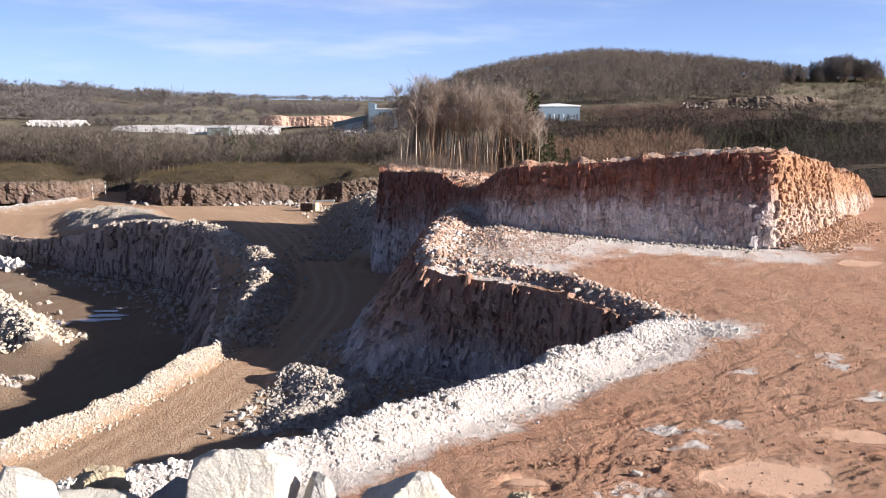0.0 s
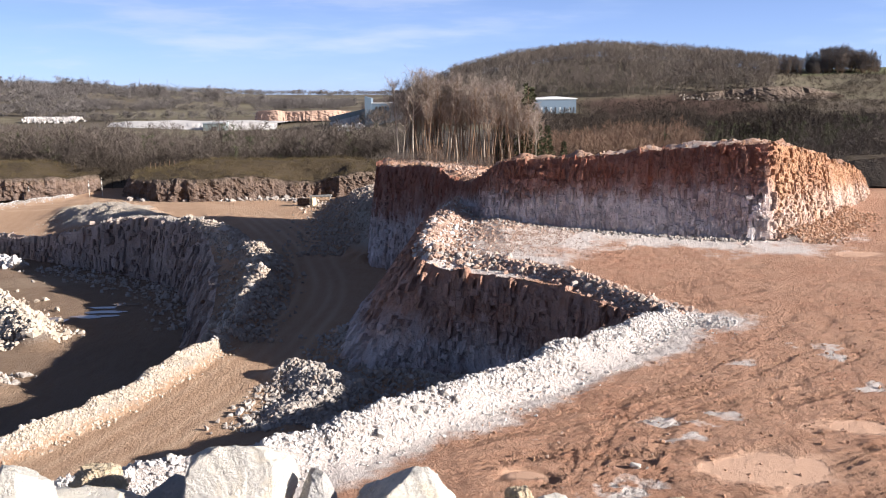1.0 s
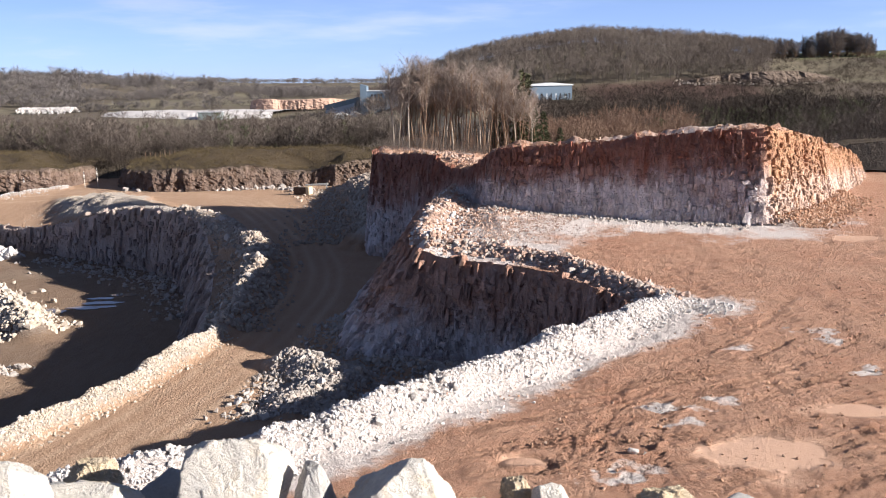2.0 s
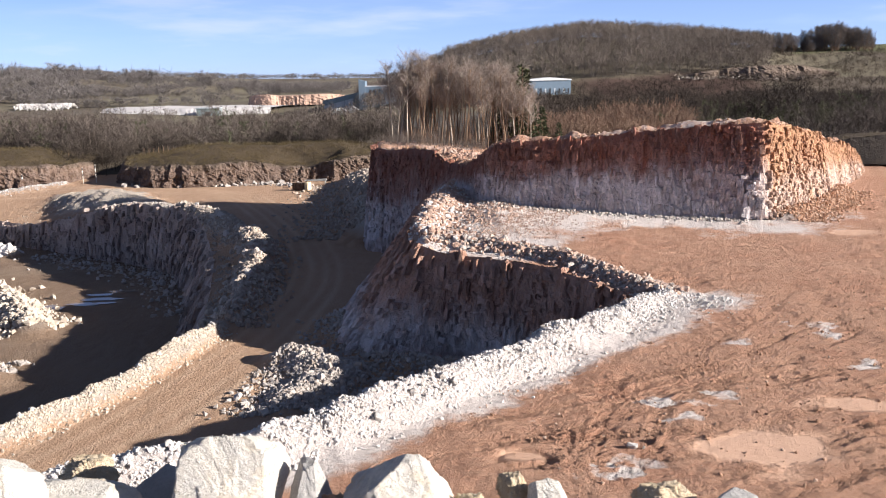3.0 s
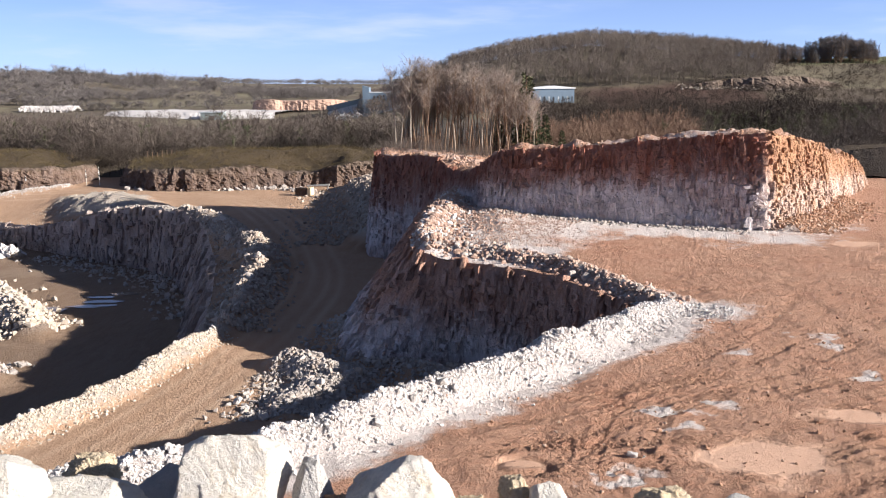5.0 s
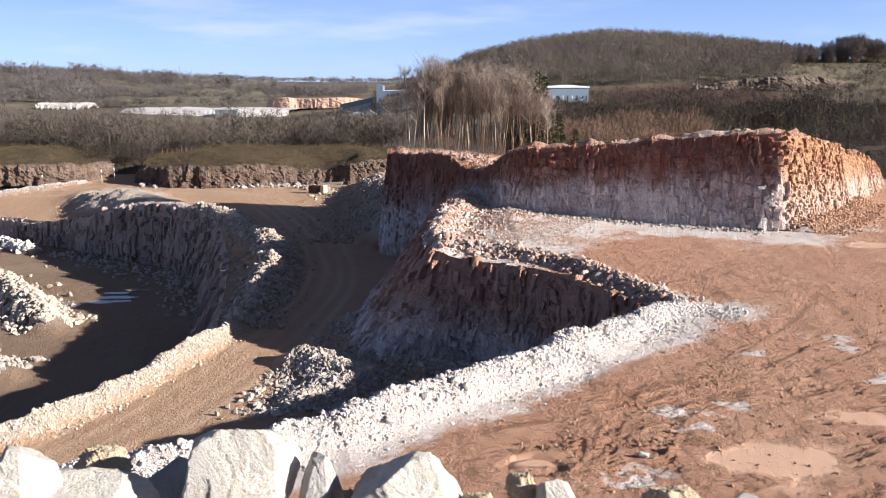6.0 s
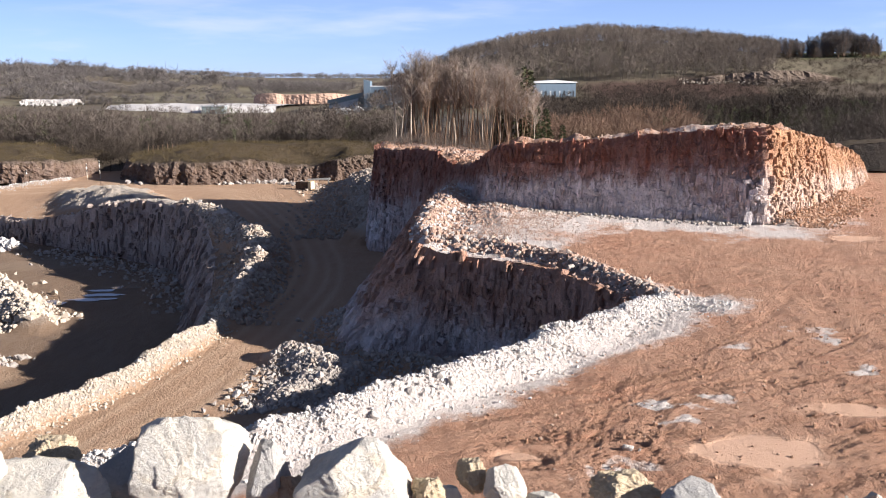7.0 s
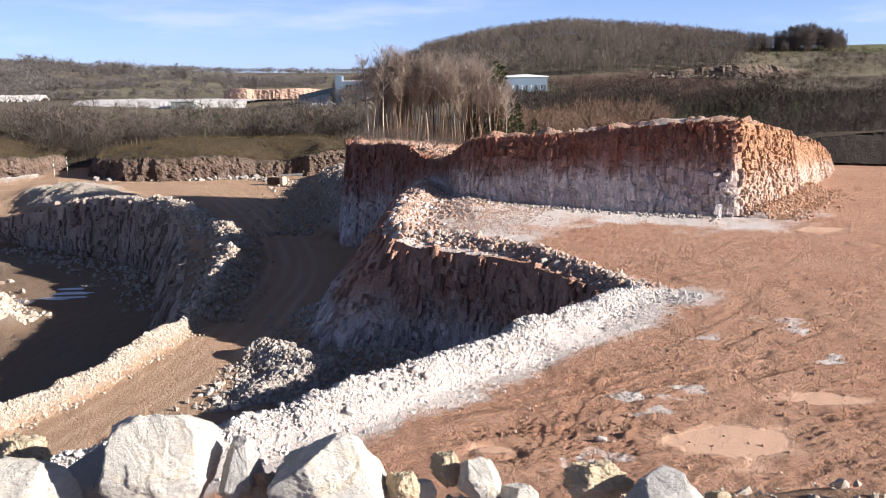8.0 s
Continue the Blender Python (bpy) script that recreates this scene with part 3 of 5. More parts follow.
def bench_dust(x, y):
    n = fbm(x * 0.35, y * 0.35, seed=31, octaves=4)
    near = seg_dist(x, y, curve_pts(BUND_NEAR, .5)[0])[0]
    rim = seg_dist(x, y, curve_pts(BUND_RIM, .5)[0])[0]
    prom = seg_dist(x, y, curve_pts(BUND_PROM, .5)[0])[0]
    foot = seg_dist(x, y, curve_pts(BLOCK_EDGE[6:14], .5)[0])[0]
    d = 1.25 * (1 - smooth(1.3, 3.8, near + 0.7 * n)) + 0.5 * (1 - smooth(0.8, 2.8, rim + 0.5 * n)) + 0.95 * (1 - smooth(2, 13, prom + 2.2 * n)) + 0.95 * (1 - smooth(1.5, 12, foot + 3 * n))
    d = d + 0.85 * (1 - smooth(0.6, 3.0, np.hypot((x - 13.4) * 0.6, (y - 43.6) * 1.0) + n)) + 0.62 * (1 - smooth(3, 9.5, np.hypot((x - 6) * .8, (y - 70) * .7) + 1.5 * n))
    for cx, cy, r in ((11.1, 30.3, .55), (8.0, 29.8, .5), (8.9, 28.3, .5), (18.6, 39.3, .9), (18.6, 37.5, .8), (18.4, 33.6, .7), (6.2, 24.6, .7), (9.4, 29.6, .6), (3.4, 28.2, .3), (5.4, 23.9, .8), (14, 36.8, .6)):
        d = d + 0.75 * (1 - smooth(0.1, 1.05, np.hypot((x - cx) * 0.6, y - cy) / r + 0.7 * fbm(x * 1.5, y * 1.5, seed=33, octaves=4)))
    return np.clip(d, 0, 1)


def bench_z(x, y, fine=True):
    z = 0.10 * fbm(x * 0.1, y * 0.1, seed=11, octaves=3) + smooth(57, 79, y) * np.interp(x, (.5, 5.5, 9.6, 16.8, 23, 27), (0, .82, .38, .11, .03, 0))
    if fine:
        calm = 1 - bench_pale(x, y)
        z = z + calm * (0.055 * fbm(x * 0.9, y * 0.9, seed=12, octaves=4) + 0.024 * facets(x * 1.6 + y * .4, y * 2.4, 13) + 0.024 * facets(x * 3.4, y * 4.2, 14))
        for i, line in enumerate(TRACKS):
            z = z + calm * rut(x, y, line, 0.34, seed=i)
        z = z + 0.22 * np.exp(-((x - 7.4) ** 2 + (y - 26.1) ** 2) / 0.06) - 0.12 * np.exp(-((np.hypot(x - 2.7, (y - 25.2) * 1.5) - 0.85) / 0.18) ** 2)
    nb = ridge(x, y, BUND_NEAR, 1)
    z = z + np.minimum(nb, .6) * (.16 * facets(x * 2.1, y * 2.1, 16) + .12 * facets(x * 4.6, y * 4.6, 17))
    return z + nb + ridge(x, y, BUND_RIM, 2) + ridge(x, y, BUND_PROM, 3)


def road_z(x, y):
    z = Z_ROAD + 0.12 * fbm(x * 0.08, y * 0.08, seed=14, octaves=3) + 0.03 * fbm(x * 0.8, y * 0.8, seed=15, octaves=3)
    z = z - 3.6 * (1 - smooth(-72, -50, x)) * (1 - smooth(0, 22, seg_dist(x, y, PIT_EDGE[:6])[0]))
    return z + ridge(x, y, PIT_RIM, 13, .12) + np.maximum(ridge(x, y, BUND_RIDGE, 4), ridge(x, y, BUND_ROAD, 5)) + ridge(x, y, TALUS, 6, .15) + np.maximum(ridge(x, y, HEAP, 7), ridge(x, y, COVE_FOOT, 8)) + ridge(x, y, SPOIL_A, 9) + ridge(x, y, YARD_BUND, 14)


ROAD_LINE = [(-24, 33), (-18, 47), (-15.6, 57), (-14.2, 66), (-13.2, 78), (-14.2, 90), (-17.5, 104), (-22.5, 118), (-29, 135), (-36, 150), (-60, 163), (-85, 166)]


def road_marks(x, y):
    """Polished wheel lines along the haul road."""
    c, s = curve_pts(ROAD_LINE, 0.7)
    d, bx, by, run = seg_dist(x, y, c)
    dx = np.gradient(c[:, 0])
    side = np.sign((x - bx))
    sd = side * d + 0.35 * vnoise(run * 0.06, 0 * run, seed=17)
    p = 0
    for off, w in ((-3.1, .35), (-1.5, .3), (0.2, .4), (1.8, .3), (3.2, .35)):
        p = p + np.exp(-((sd - off) / w) ** 2) * (0.6 + 0.4 * vnoise(run * 0.1, 0 * run + off, seed=18))
    return np.clip(p, 0, 1)


def pit_z(x, y):
    z = Z_PIT - 1.6 * smooth(100, 132, y) + 0.12 * fbm(x * 0.08, y * 0.08, seed=19, octaves=3) * (1 - blob(x, y, -43.5, 98.5, 9, 9, 43)) - 0.10 * blob(x, y, -43.5, 98.5, 8, 7, 44)
    return z + ridge(x, y, PIT_MOUND_A, 10) + ridge(x, y, PIT_MOUND_B, 11) + ridge(x, y, PIT_HEAP, 12)


def with_attr(me, name, values):
    a = me.attributes.new(name, "FLOAT", "POINT")
    a.data.foreach_set("value", np.asarray(values, np.float32))
    return me


def cliff(name, edge, mat, du=0.3, dv=0.26, amp=0.45, cell=(1.1, 2.2), seed=0, top=None):
    """A quarried face below an edge, with broken relief."""
    p, s = curve_pts(edge, du)
    if top:
        p[:, 2] = top(p[:, 0], p[:, 1]) + 0.04
    tx, ty = np.gradient(p[:, 0]), np.gradient(p[:, 1])
    for _ in range(6):
        tx, ty = np.convolve(np.pad(tx, 2, "edge"), np.ones(5) / 5, "valid"), np.convolve(np.pad(ty, 2, "edge"), np.ones(5) / 5, "valid")
    L = np.hypot(tx, ty)
    nx, ny = ty / L, -tx / L
    nv = max(4, int(np.max(p[:, 2] - p[:, 3]) / dv))
    v = np.linspace(0, 1, nv)[None, :]
    drop = (p[:, 2] - p[:, 3])[:, None] * v
    U = np.broadcast_to(s[:, None], drop.shape)
    Zw = p[:, 2][:, None] - drop
    a = U / cell[0] + 0.18 * vnoise(U * 2.6, Zw * 2.2, seed=seed + 12)
    b = Zw / cell[1] + 0.12 * vnoise(U * 2.4, Zw * 2.0, seed=seed + 14)
    rel = facets(a, b, seed) * 0.6 + facets(a * 2.3 + 7, b * 3, seed + 9) * 0.3 + facets(a * 5, b * 8, seed + 15) * 0.16
    rel = rel + 0.5 * fbm(U * 0.13, Zw * 0.06, seed=seed + 5) + 0.35 * vnoise(U * 0.9, Zw * 0.12, seed=seed + 6)
    out = drop * p[:, 4][:, None] + (rel + 0.45) * amp * smooth(-0.01, 0.10, v)
    X = p[:, 0][:, None] + nx[:, None] * out
    Y = p[:, 1][:, None] + ny[:, None] * out
    Z = Zw + 0.10 * vnoise(U * 1.7, Zw * 1.3, seed=seed + 3) * smooth(0, .1, v) + (1 - smooth(0, 0.1, v)) * 0.18 * facets(U * 1.3, U * 0, seed + 30)
    me = mesh_of(name, np.stack([X, Y, Z], -1).reshape(-1, 3), grid_faces(len(p), nv), mat)
    return with_attr(me, "band", np.broadcast_to(v, U.shape).ravel())


# a jointed block: back edge, front edge, and the chamfered front (across, up, out)
JOINT_V = np.array([(a, b, o) for k, o in ((1, -1), (1, .7), (.72, 1)) for a, b in ((-k, -k), (k, -k), (k, k), (-k, k))], float)
JOINT_F = np.array([(8, 9, 10, 11)] + [(4 * r + i, 4 * r + (i + 1) % 4, 4 * r + 4 + (i + 1) % 4, 4 * r + 4 + i) for r in (0, 1) for i in range(4)])


def jointed(edge, width, height, depth, proud, seed, top=None, swell=0.4, twist=.08):
    """Blocks split by upright joints all over a face: corners (n, 12, 3), band (n, 12), middle of each."""
    rng = np.random.RandomState(seed)
    p, s = curve_pts(edge, 0.2)
    if top:
        p[:, 2] = top(p[:, 0], p[:, 1]) + 0.04
    tx, ty = np.gradient(p[:, 0]), np.gradient(p[:, 1])
    for _ in range(8):
        tx, ty = np.convolve(np.pad(tx, 3, "edge"), np.ones(7) / 7, "valid"), np.convolve(np.pad(ty, 3, "edge"), np.ones(7) / 7, "valid")
    area = float(np.mean(p[:, 2] - p[:, 3])) * s[-1]
    n = int(area / (.30 * (width[0] + width[1]) * (height[0] + height[1])))
    u = rng.uniform(0, s[-1], n)
    w, h = width[0] + (width[1] - width[0]) * rng.uniform(0, 1, n) ** 1.7, height[0] + (height[1] - height[0]) * rng.uniform(0, 1, n) ** 1.7
    zt, zb = np.interp(u, s, p[:, 2]), np.interp(u, s, p[:, 3])
    z = zt + .12 - h / 2 - (zt - zb) * rng.uniform(0, 1, n)
    z = np.where(rng.uniform(0, 1, n) < .6, np.round(z / (height[1] * .62)) * height[1] * .62 + rng.normal(0, .07, n), z)
    push = rng.normal(0, proud, n)
    cx, cy, lean = (np.interp(u, s, p[:, k]) for k in (0, 1, 4))
    dx, dy = np.interp(u, s, tx), np.interp(u, s, ty)
    L = np.hypot(dx, dy)
    dx, dy = dx / L, dy / L
    V = np.broadcast_to(JOINT_V, (n, 12, 3)) * np.stack([w * .5, h * .5, np.full(n, depth * .5)], -1)[:, None]
    V = V + rng.normal(0, 1, (n, 12, 3)) * np.stack([w * .15, h * .13, np.full(n, depth * .05)], -1)[:, None]
    turn, roll = rng.normal(0, twist, n)[:, None], rng.normal(0, .09, n)[:, None]
    a, b, o = V[:, :, 0], V[:, :, 1], V[:, :, 2]
    a, b = a - b * roll, b + a * roll
    o = o + a * turn + (push + swell * (.5 * fbm(u * .13, z * .06, seed=seed + 5) + .35 * vnoise(u * .9, z * .12, seed=seed + 6)) + swell * .3)[:, None]
    zz = z[:, None] + b
    o = o + np.maximum(zt[:, None] - zz, 0) * lean[:, None]
    P = np.stack([cx[:, None] + dx[:, None] * a + dy[:, None] * o, cy[:, None] + dy[:, None] * a - dx[:, None] * o, zz], -1)
    return P, np.clip((zt[:, None] - zz) / (zt - zb)[:, None], 0, 1), np.stack([cx, cy, z], -1)


def block_faces(wall, name, blocks, mat, label, clay=None, single=None):
    """Puts the blocks of a face under its wall: those of one stretch each on its own, the rest joined."""
    P, band, mid = blocks
    one = single(mid[:, 0], mid[:, 1]) if single else np.zeros(len(P), bool)
    rest = np.where(~one)[0]
    F = (JOINT_F[None] + (np.arange(len(rest)) * 12)[:, None, None]).reshape(-1, 4)
    me = with_attr(mesh_of(name, P[rest].reshape(-1, 3), F, mat), "band", band[rest].ravel())
    if clay:
        with_attr(me, "clay", clay(P[rest].reshape(-1, 3)[:, 0]))
    tagged(put(name, me, wall), label, kind="stuff")
    for i in np.where(one)[0][:300]:
        me = with_attr(mesh_of("rock_block", P[i] - mid[i], JOINT_F, mat), "band", band[i])
        put("rock_block", me, wall).location = mid[i]


def axis(*stops):
    """Grid lines: (from, to, step) pieces joined."""
    return np.unique(np.round(np.concatenate([np.arange(a, b, st) for a, b, st in stops] + [[stops[-1][1]]]), 4))


def floor_patch(name, poly, zfun, mat, gx, gy, attrs=()):
    X, Y = np.meshgrid(gx, gy, indexing="ij")
    ins = inside(X, Y, poly)
    f = grid_faces(len(gx), len(gy))
    f = f[ins.ravel()[f].any(1)]
    used = np.unique(f)
    x, y, i = X.ravel()[used], Y.ravel()[used], ins.ravel()[used]
    out = np.where(~i)[0]
    _, bx, by, _ = seg_dist(x[out], y[out], poly, True)
    x[out], y[out] = bx, by
    remap = np.zeros(X.size, int)
    remap[used] = np.arange(len(used))
    me = mesh_of(name, np.stack([x, y, zfun(x, y)], -1), remap[f], mat, True)
    for n, fun in attrs:
        with_attr(me, n, fun(x, y))
    return me


def soft_line(edge):
    return [tuple(r[:2]) for r in curve_pts(edge, 0.7)[0]]


# ---- country out to the horizon ----
HILL = [(-400, 0), (-90, 2), (-48, 5), (-10, 15), (19, 25), (61, 34), (107, 41), (174, 38), (232, 31), (300, 31), (420, 34), (900, 40)]
FIELDS = [(-2, 36), (-0.53, 39), (-0.39, 31), (-0.29, 20), (-0.2, 9), (-0.1, 7), (0.1, 5), (2, 5)]


def ground_z(x, y):
    r = np.hypot(x, y)
    w = x + 12 * vnoise(x * 0.02, y * 0.02, seed=51)
    rim = -10 + 28 * smooth(152, 168, y) * (1 - smooth(200, 260, y))
    east = smooth(rim, rim + 7 + 12 * smooth(152, 168, y), x)
    z = np.full(x.shape, Z_PIT - 2.6)
    z = z + (2.0 - 4.0 * smooth(121, 136, y) - z) * smooth(104, 118, y) * east
    z = z + (-9.0 - z) * smooth(172, 196, y) * (1 - east)
    z = z + (0.4 - z) * smooth(62, 85, x) * (y > 0)
    z = z + (-5.5 - 2.5 * smooth(230, 290, y) * (1 - smooth(430, 520, y)) + (4.5 + 1.5 * smooth(220, 280, y)) * smooth(-40, 20, x) - z) * smooth(140, 230, y)
    az = x / np.maximum(np.abs(y), 1)
    z = z + np.interp(w, *np.array(HILL).T) * smooth(350, 620, y) * (1 - 0.7 * smooth(760, 1150, y))
    z = z + np.interp(az, *np.array(FIELDS).T) * smooth(640, 1300, y) * (1 + 0.2 * fbm(x * 0.004, y * 0.004, seed=52, octaves=3))
    z = z + (26 + 7 * vnoise(x * 0.0012, y * 0.0012, seed=53)) * smooth(1700, 3600, r)
    return z + 1.2 * smooth(200, 500, r) * fbm(x * 0.01, y * 0.01, seed=54, octaves=3)


def ground():
    a = np.radians(np.concatenate([np.linspace(-180, -42, 40)[:-1], np.linspace(-42, 42, 400), np.linspace(42, 180, 40)[1:-1]]))
    r = np.concatenate([[0.0], np.geomspace(8, 4700, 330)])
    A, R = np.meshgrid(a, r, indexing="ij")
    X, Y = np.sin(A) * R, np.cos(A) * R
    me = mesh_of("ground", np.stack([X, Y, ground_z(X, Y)], -1).reshape(-1, 3), grid_faces(len(a), len(r), wrap=True)[:, ::-1], M_COUNTRY, True)
    x, y = X.ravel(), Y.ravel()
    n = 12 * vnoise(x * 0.03, y * 0.03, seed=55)
    with_attr(me, "field", smooth(228, 240, x + n) * smooth(535, 550, y + n) * (1 - smooth(800, 850, y)))
    with_attr(me, "plough", smooth(70, 82, x + n) * (1 - smooth(160, 175, x + n)) * smooth(385, 400, y + n) * (1 - smooth(448, 462, y + n)))
    return tagged(put("ground", me), "winter pasture and scrub rolling away to hills", "ground", kind="structure")


ground()

# ---- quarry floors and faces ----
road_poly = soft_line(PIT_EDGE) + [(20, 15), (20, 150), (-4, 196), (-150, 196)]
tagged(put("road", floor_patch("road", road_poly, road_z, M_ROAD, axis((-151, -90, 1.5), (-90, -36, .8), (-36, 4, .3), (4, 21, .8)), axis((14, 40, .6), (40, 125, .3), (125, 197, .7)),
    (("pale", road_marks), ("dust", lambda x, y: np.clip(ridge(x, y, SPOIL_A, 9) * .8 + ridge(x, y, YARD_BUND, 14) + ridge(x, y, PIT_RIM, 13) * .5 + ridge(x, y, BUND_ROAD, 5) * 1.1 + ridge(x, y, BUND_RIDGE, 4) * .25 + ridge(x, y, HEAP, 7) + ridge(x, y, COVE_FOOT, 8) * .8 + ridge(x, y, TALUS, 6) * .35, 0, 1))))),
    "tan dirt haul road with pale wheel lines", "haul road", kind="structure")
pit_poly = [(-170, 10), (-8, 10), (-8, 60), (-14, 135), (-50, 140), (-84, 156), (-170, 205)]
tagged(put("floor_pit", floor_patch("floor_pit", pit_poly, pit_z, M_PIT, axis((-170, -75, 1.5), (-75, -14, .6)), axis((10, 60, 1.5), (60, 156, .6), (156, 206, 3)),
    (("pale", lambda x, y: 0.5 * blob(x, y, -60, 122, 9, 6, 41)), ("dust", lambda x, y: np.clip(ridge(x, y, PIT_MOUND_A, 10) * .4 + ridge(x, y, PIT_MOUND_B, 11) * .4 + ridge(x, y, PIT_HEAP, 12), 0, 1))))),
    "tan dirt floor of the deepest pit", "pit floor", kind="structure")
bench_poly = soft_line(BENCH_EDGE) + [(-24, 3), (90, 3), (90, 125), (2, 125)]
tagged(put("floor_bench", floor_patch("floor_bench", bench_poly, bench_z, M_BENCH, axis((-25, -8, .6), (-8, 3, .14), (3, 17, .075), (17, 36, .2), (36, 91, .7)), axis((3, 22, 1.0), (22, 34, .075), (34, 62, .15), (62, 94, .3), (94, 126, 1.0)),
    (("pale", bench_pale), ("dust", bench_dust)))), "rutted red dirt bench floor dusted with white limestone", "bench floor", kind="structure")
be, bs_run = curve_pts(BLOCK_EDGE, 0.7)
block_poly = [tuple(q[:2]) for q in be] + [(60, 130), (-7.9, 123)]


def block_top(x, y):
    d, bx, by, s = seg_dist(x, y, be)
    k = smooth(2, 24, d)
    return np.interp(s, bs_run, be[:, 2]) * (1 - k) + 1.9 * k + 0.18 * fbm(x * 0.5, y * 0.5, seed=61) * smooth(0, 1, d) + (0.4 + 0.3 * vnoise(x, y, seed=62) + 0.28 * facets(x * 1.2, y * 1.2, 65)) * np.exp(-((d - 0.9) / 0.9) ** 2)


tagged(put("floor_block", floor_patch("floor_block", block_poly, block_top, M_BENCH, axis((-20, 60, .35)), axis((68, 100, .35), (100, 133, .8)),
    (("dust", lambda x, y: 0.35 + 0.3 * vnoise(x * .3, y * .3, seed=63)),))), "rubbly red top of an uncut limestone block", "bench top", kind="structure")
def bench_rim(x, y):
    return bench_z(x, y, False)


def clay_end(x):
    return np.clip((x - 27.2) / 2.2, 0, 1)


wall_pit = tagged(put("wall_pit", cliff("wall_pit", PIT_EDGE, M_PITFACE, .3, .3, 0.35, (1.1, 4.0), 1, top=road_z)), "grey quarried limestone face round the pit", "rock face", kind="structure")
block_faces(wall_pit, "rock_blocks", jointed(PIT_EDGE[1:10], (.35, 1.2), (.5, 2.4), 1.0, .07, 2, road_z, .35), M_PITFACE, "jointed grey limestone blocks")
wall_bench = tagged(put("wall_bench", cliff("wall_bench", BENCH_EDGE, M_FACE, .14, .13, 0.3, (0.7, 2.6), 21, top=bench_rim)), "red-brown and grey jointed limestone face of the bench", "rock face", kind="structure")
block_faces(wall_bench, "rock_blocks", jointed(BENCH_EDGE[:20], (.2, .75), (.3, 1.2), .7, .09, 22, bench_rim, .3), M_FACE, "jointed limestone blocks", single=lambda x, y: (x > -1.5) & (x < 7) & (y > 50) & (y < 59.5))
block_face = cliff("wall_block", BLOCK_EDGE, M_BLOCKFACE, .17, .16, 0.25, (0.75, 2.9), 41, top=block_top)
wall_block = tagged(put("wall_block", with_attr(block_face, "clay", [float(clay_end(q.co.x)) for q in block_face.vertices])), "quarried face with red clay cap and whitish foot", "rock face", kind="structure")
block_faces(wall_block, "rock_blocks", jointed(BLOCK_EDGE[:14], (.16, .6), (.3, 1.2), .55, .025, 42, block_top, .22, .04), M_BLOCKFACE, "jointed limestone blocks", clay=clay_end, single=lambda x, y: (x > 19) & (x < 28) & (y < 76))
block_faces(wall_block, "rock_blocks", jointed(BLOCK_EDGE[13:], (.14, .5), (.15, .6), .4, .018, 43, block_top, .22, .04), M_BLOCKFACE, "small sunlit limestone blocks in clay", clay=clay_end)


def bank(edge, back, name):
    """An old overgrown bench: rough rock face below, grass above."""
    e, run = curve_pts(edge, 0.8)
    poly = [tuple(q[:2]) for q in e] + back
    xs, ys = [q[0] for q in poly], [q[1] for q in poly]

    def top(x, y):
        d, _, _, s = seg_dist(x, y, e)
        z = np.interp(s, run, e[:, 2])
        return z + (-1.3 - z) * smooth(0, 16, d) - 4.0 * smooth(24, 40, y - 166 + 0 * x) + 0.35 * fbm(x * 0.25, y * 0.25, seed=64)
    bank_polys.append(poly)
    bank_tops.append(top)
    tagged(put(name, floor_patch(name, poly, top, M_GRASS, np.arange(min(xs), max(xs) + 1, .9), np.arange(min(ys), max(ys) + 1, .9))), "rough winter grass on an old quarry bench", "grass bank", kind="structure")
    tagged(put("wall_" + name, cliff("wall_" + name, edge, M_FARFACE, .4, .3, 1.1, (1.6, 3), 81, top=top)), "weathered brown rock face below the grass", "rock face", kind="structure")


bank_polys, bank_tops = [], []
bank(BANK_EDGE_W, [(-78, 212), (-170, 212)], "bank_west")
bank(BANK_EDGE, [(-2, 196), (-2, 212), (-70, 212)], "bank_east")

# ---- loose rock ----
def rock_shape(seed, points=13, chips=0):
    """A broken angular stone about 1 across: the hull of random points. Vertices and triangles."""
    rng = np.random.RandomState(seed)
    P = rng.uniform(-1, 1, (points, 3))
    P /= np.maximum(np.linalg.norm(P, axis=1)[:, None] ** .65, .4)
    P *= rng.uniform(0.55, 1.0, 3)
    bm = bmesh.new()
    for p in P:
        bm.verts.new(p)
    res = bmesh.ops.convex_hull(bm, input=bm.verts[:])
    bmesh.ops.delete(bm, geom=[v for v in bm.verts if not v.link_faces], context="VERTS")
    if chips:
        bmesh.ops.bevel(bm, geom=bm.edges[:], offset=.06, segments=1, affect="EDGES")
        bmesh.ops.triangulate(bm, faces=bm.faces[:])
        bmesh.ops.subdivide_edges(bm, edges=bm.edges[:], cuts=1)
    bmesh.ops.triangulate(bm, faces=bm.faces[:])
    bm.verts.index_update()
    V = np.array([v.co[:] for v in bm.verts])
    F = np.array([[v.index for v in f.verts] for f in bm.faces])
    bm.free()
    if chips:
        V = V * (1 + .05 * fbm(V[:, 0] * 4 + seed, V[:, 1] * 4, V[:, 2] * 4, seed=seed, octaves=2))[:, None]
    return V / np.ptp(V, axis=0).max(), F


SHARDS = [rock_shape(i, 10 + i % 6) for i in range(18)]


def turned(rng, n):
    q = rng.normal(size=(n, 4))
    q /= np.linalg.norm(q, axis=1)[:, None]
    w, x, y, z = q.T
    return np.stack([1 - 2 * (y * y + z * z), 2 * (x * y - z * w), 2 * (x * z + y * w), 2 * (x * y + z * w), 1 - 2 * (x * x + z * z), 2 * (y * z - x * w), 2 * (x * z - y * w), 2 * (y * z + x * w), 1 - 2 * (x * x + y * y)], -1).reshape(n, 3, 3)


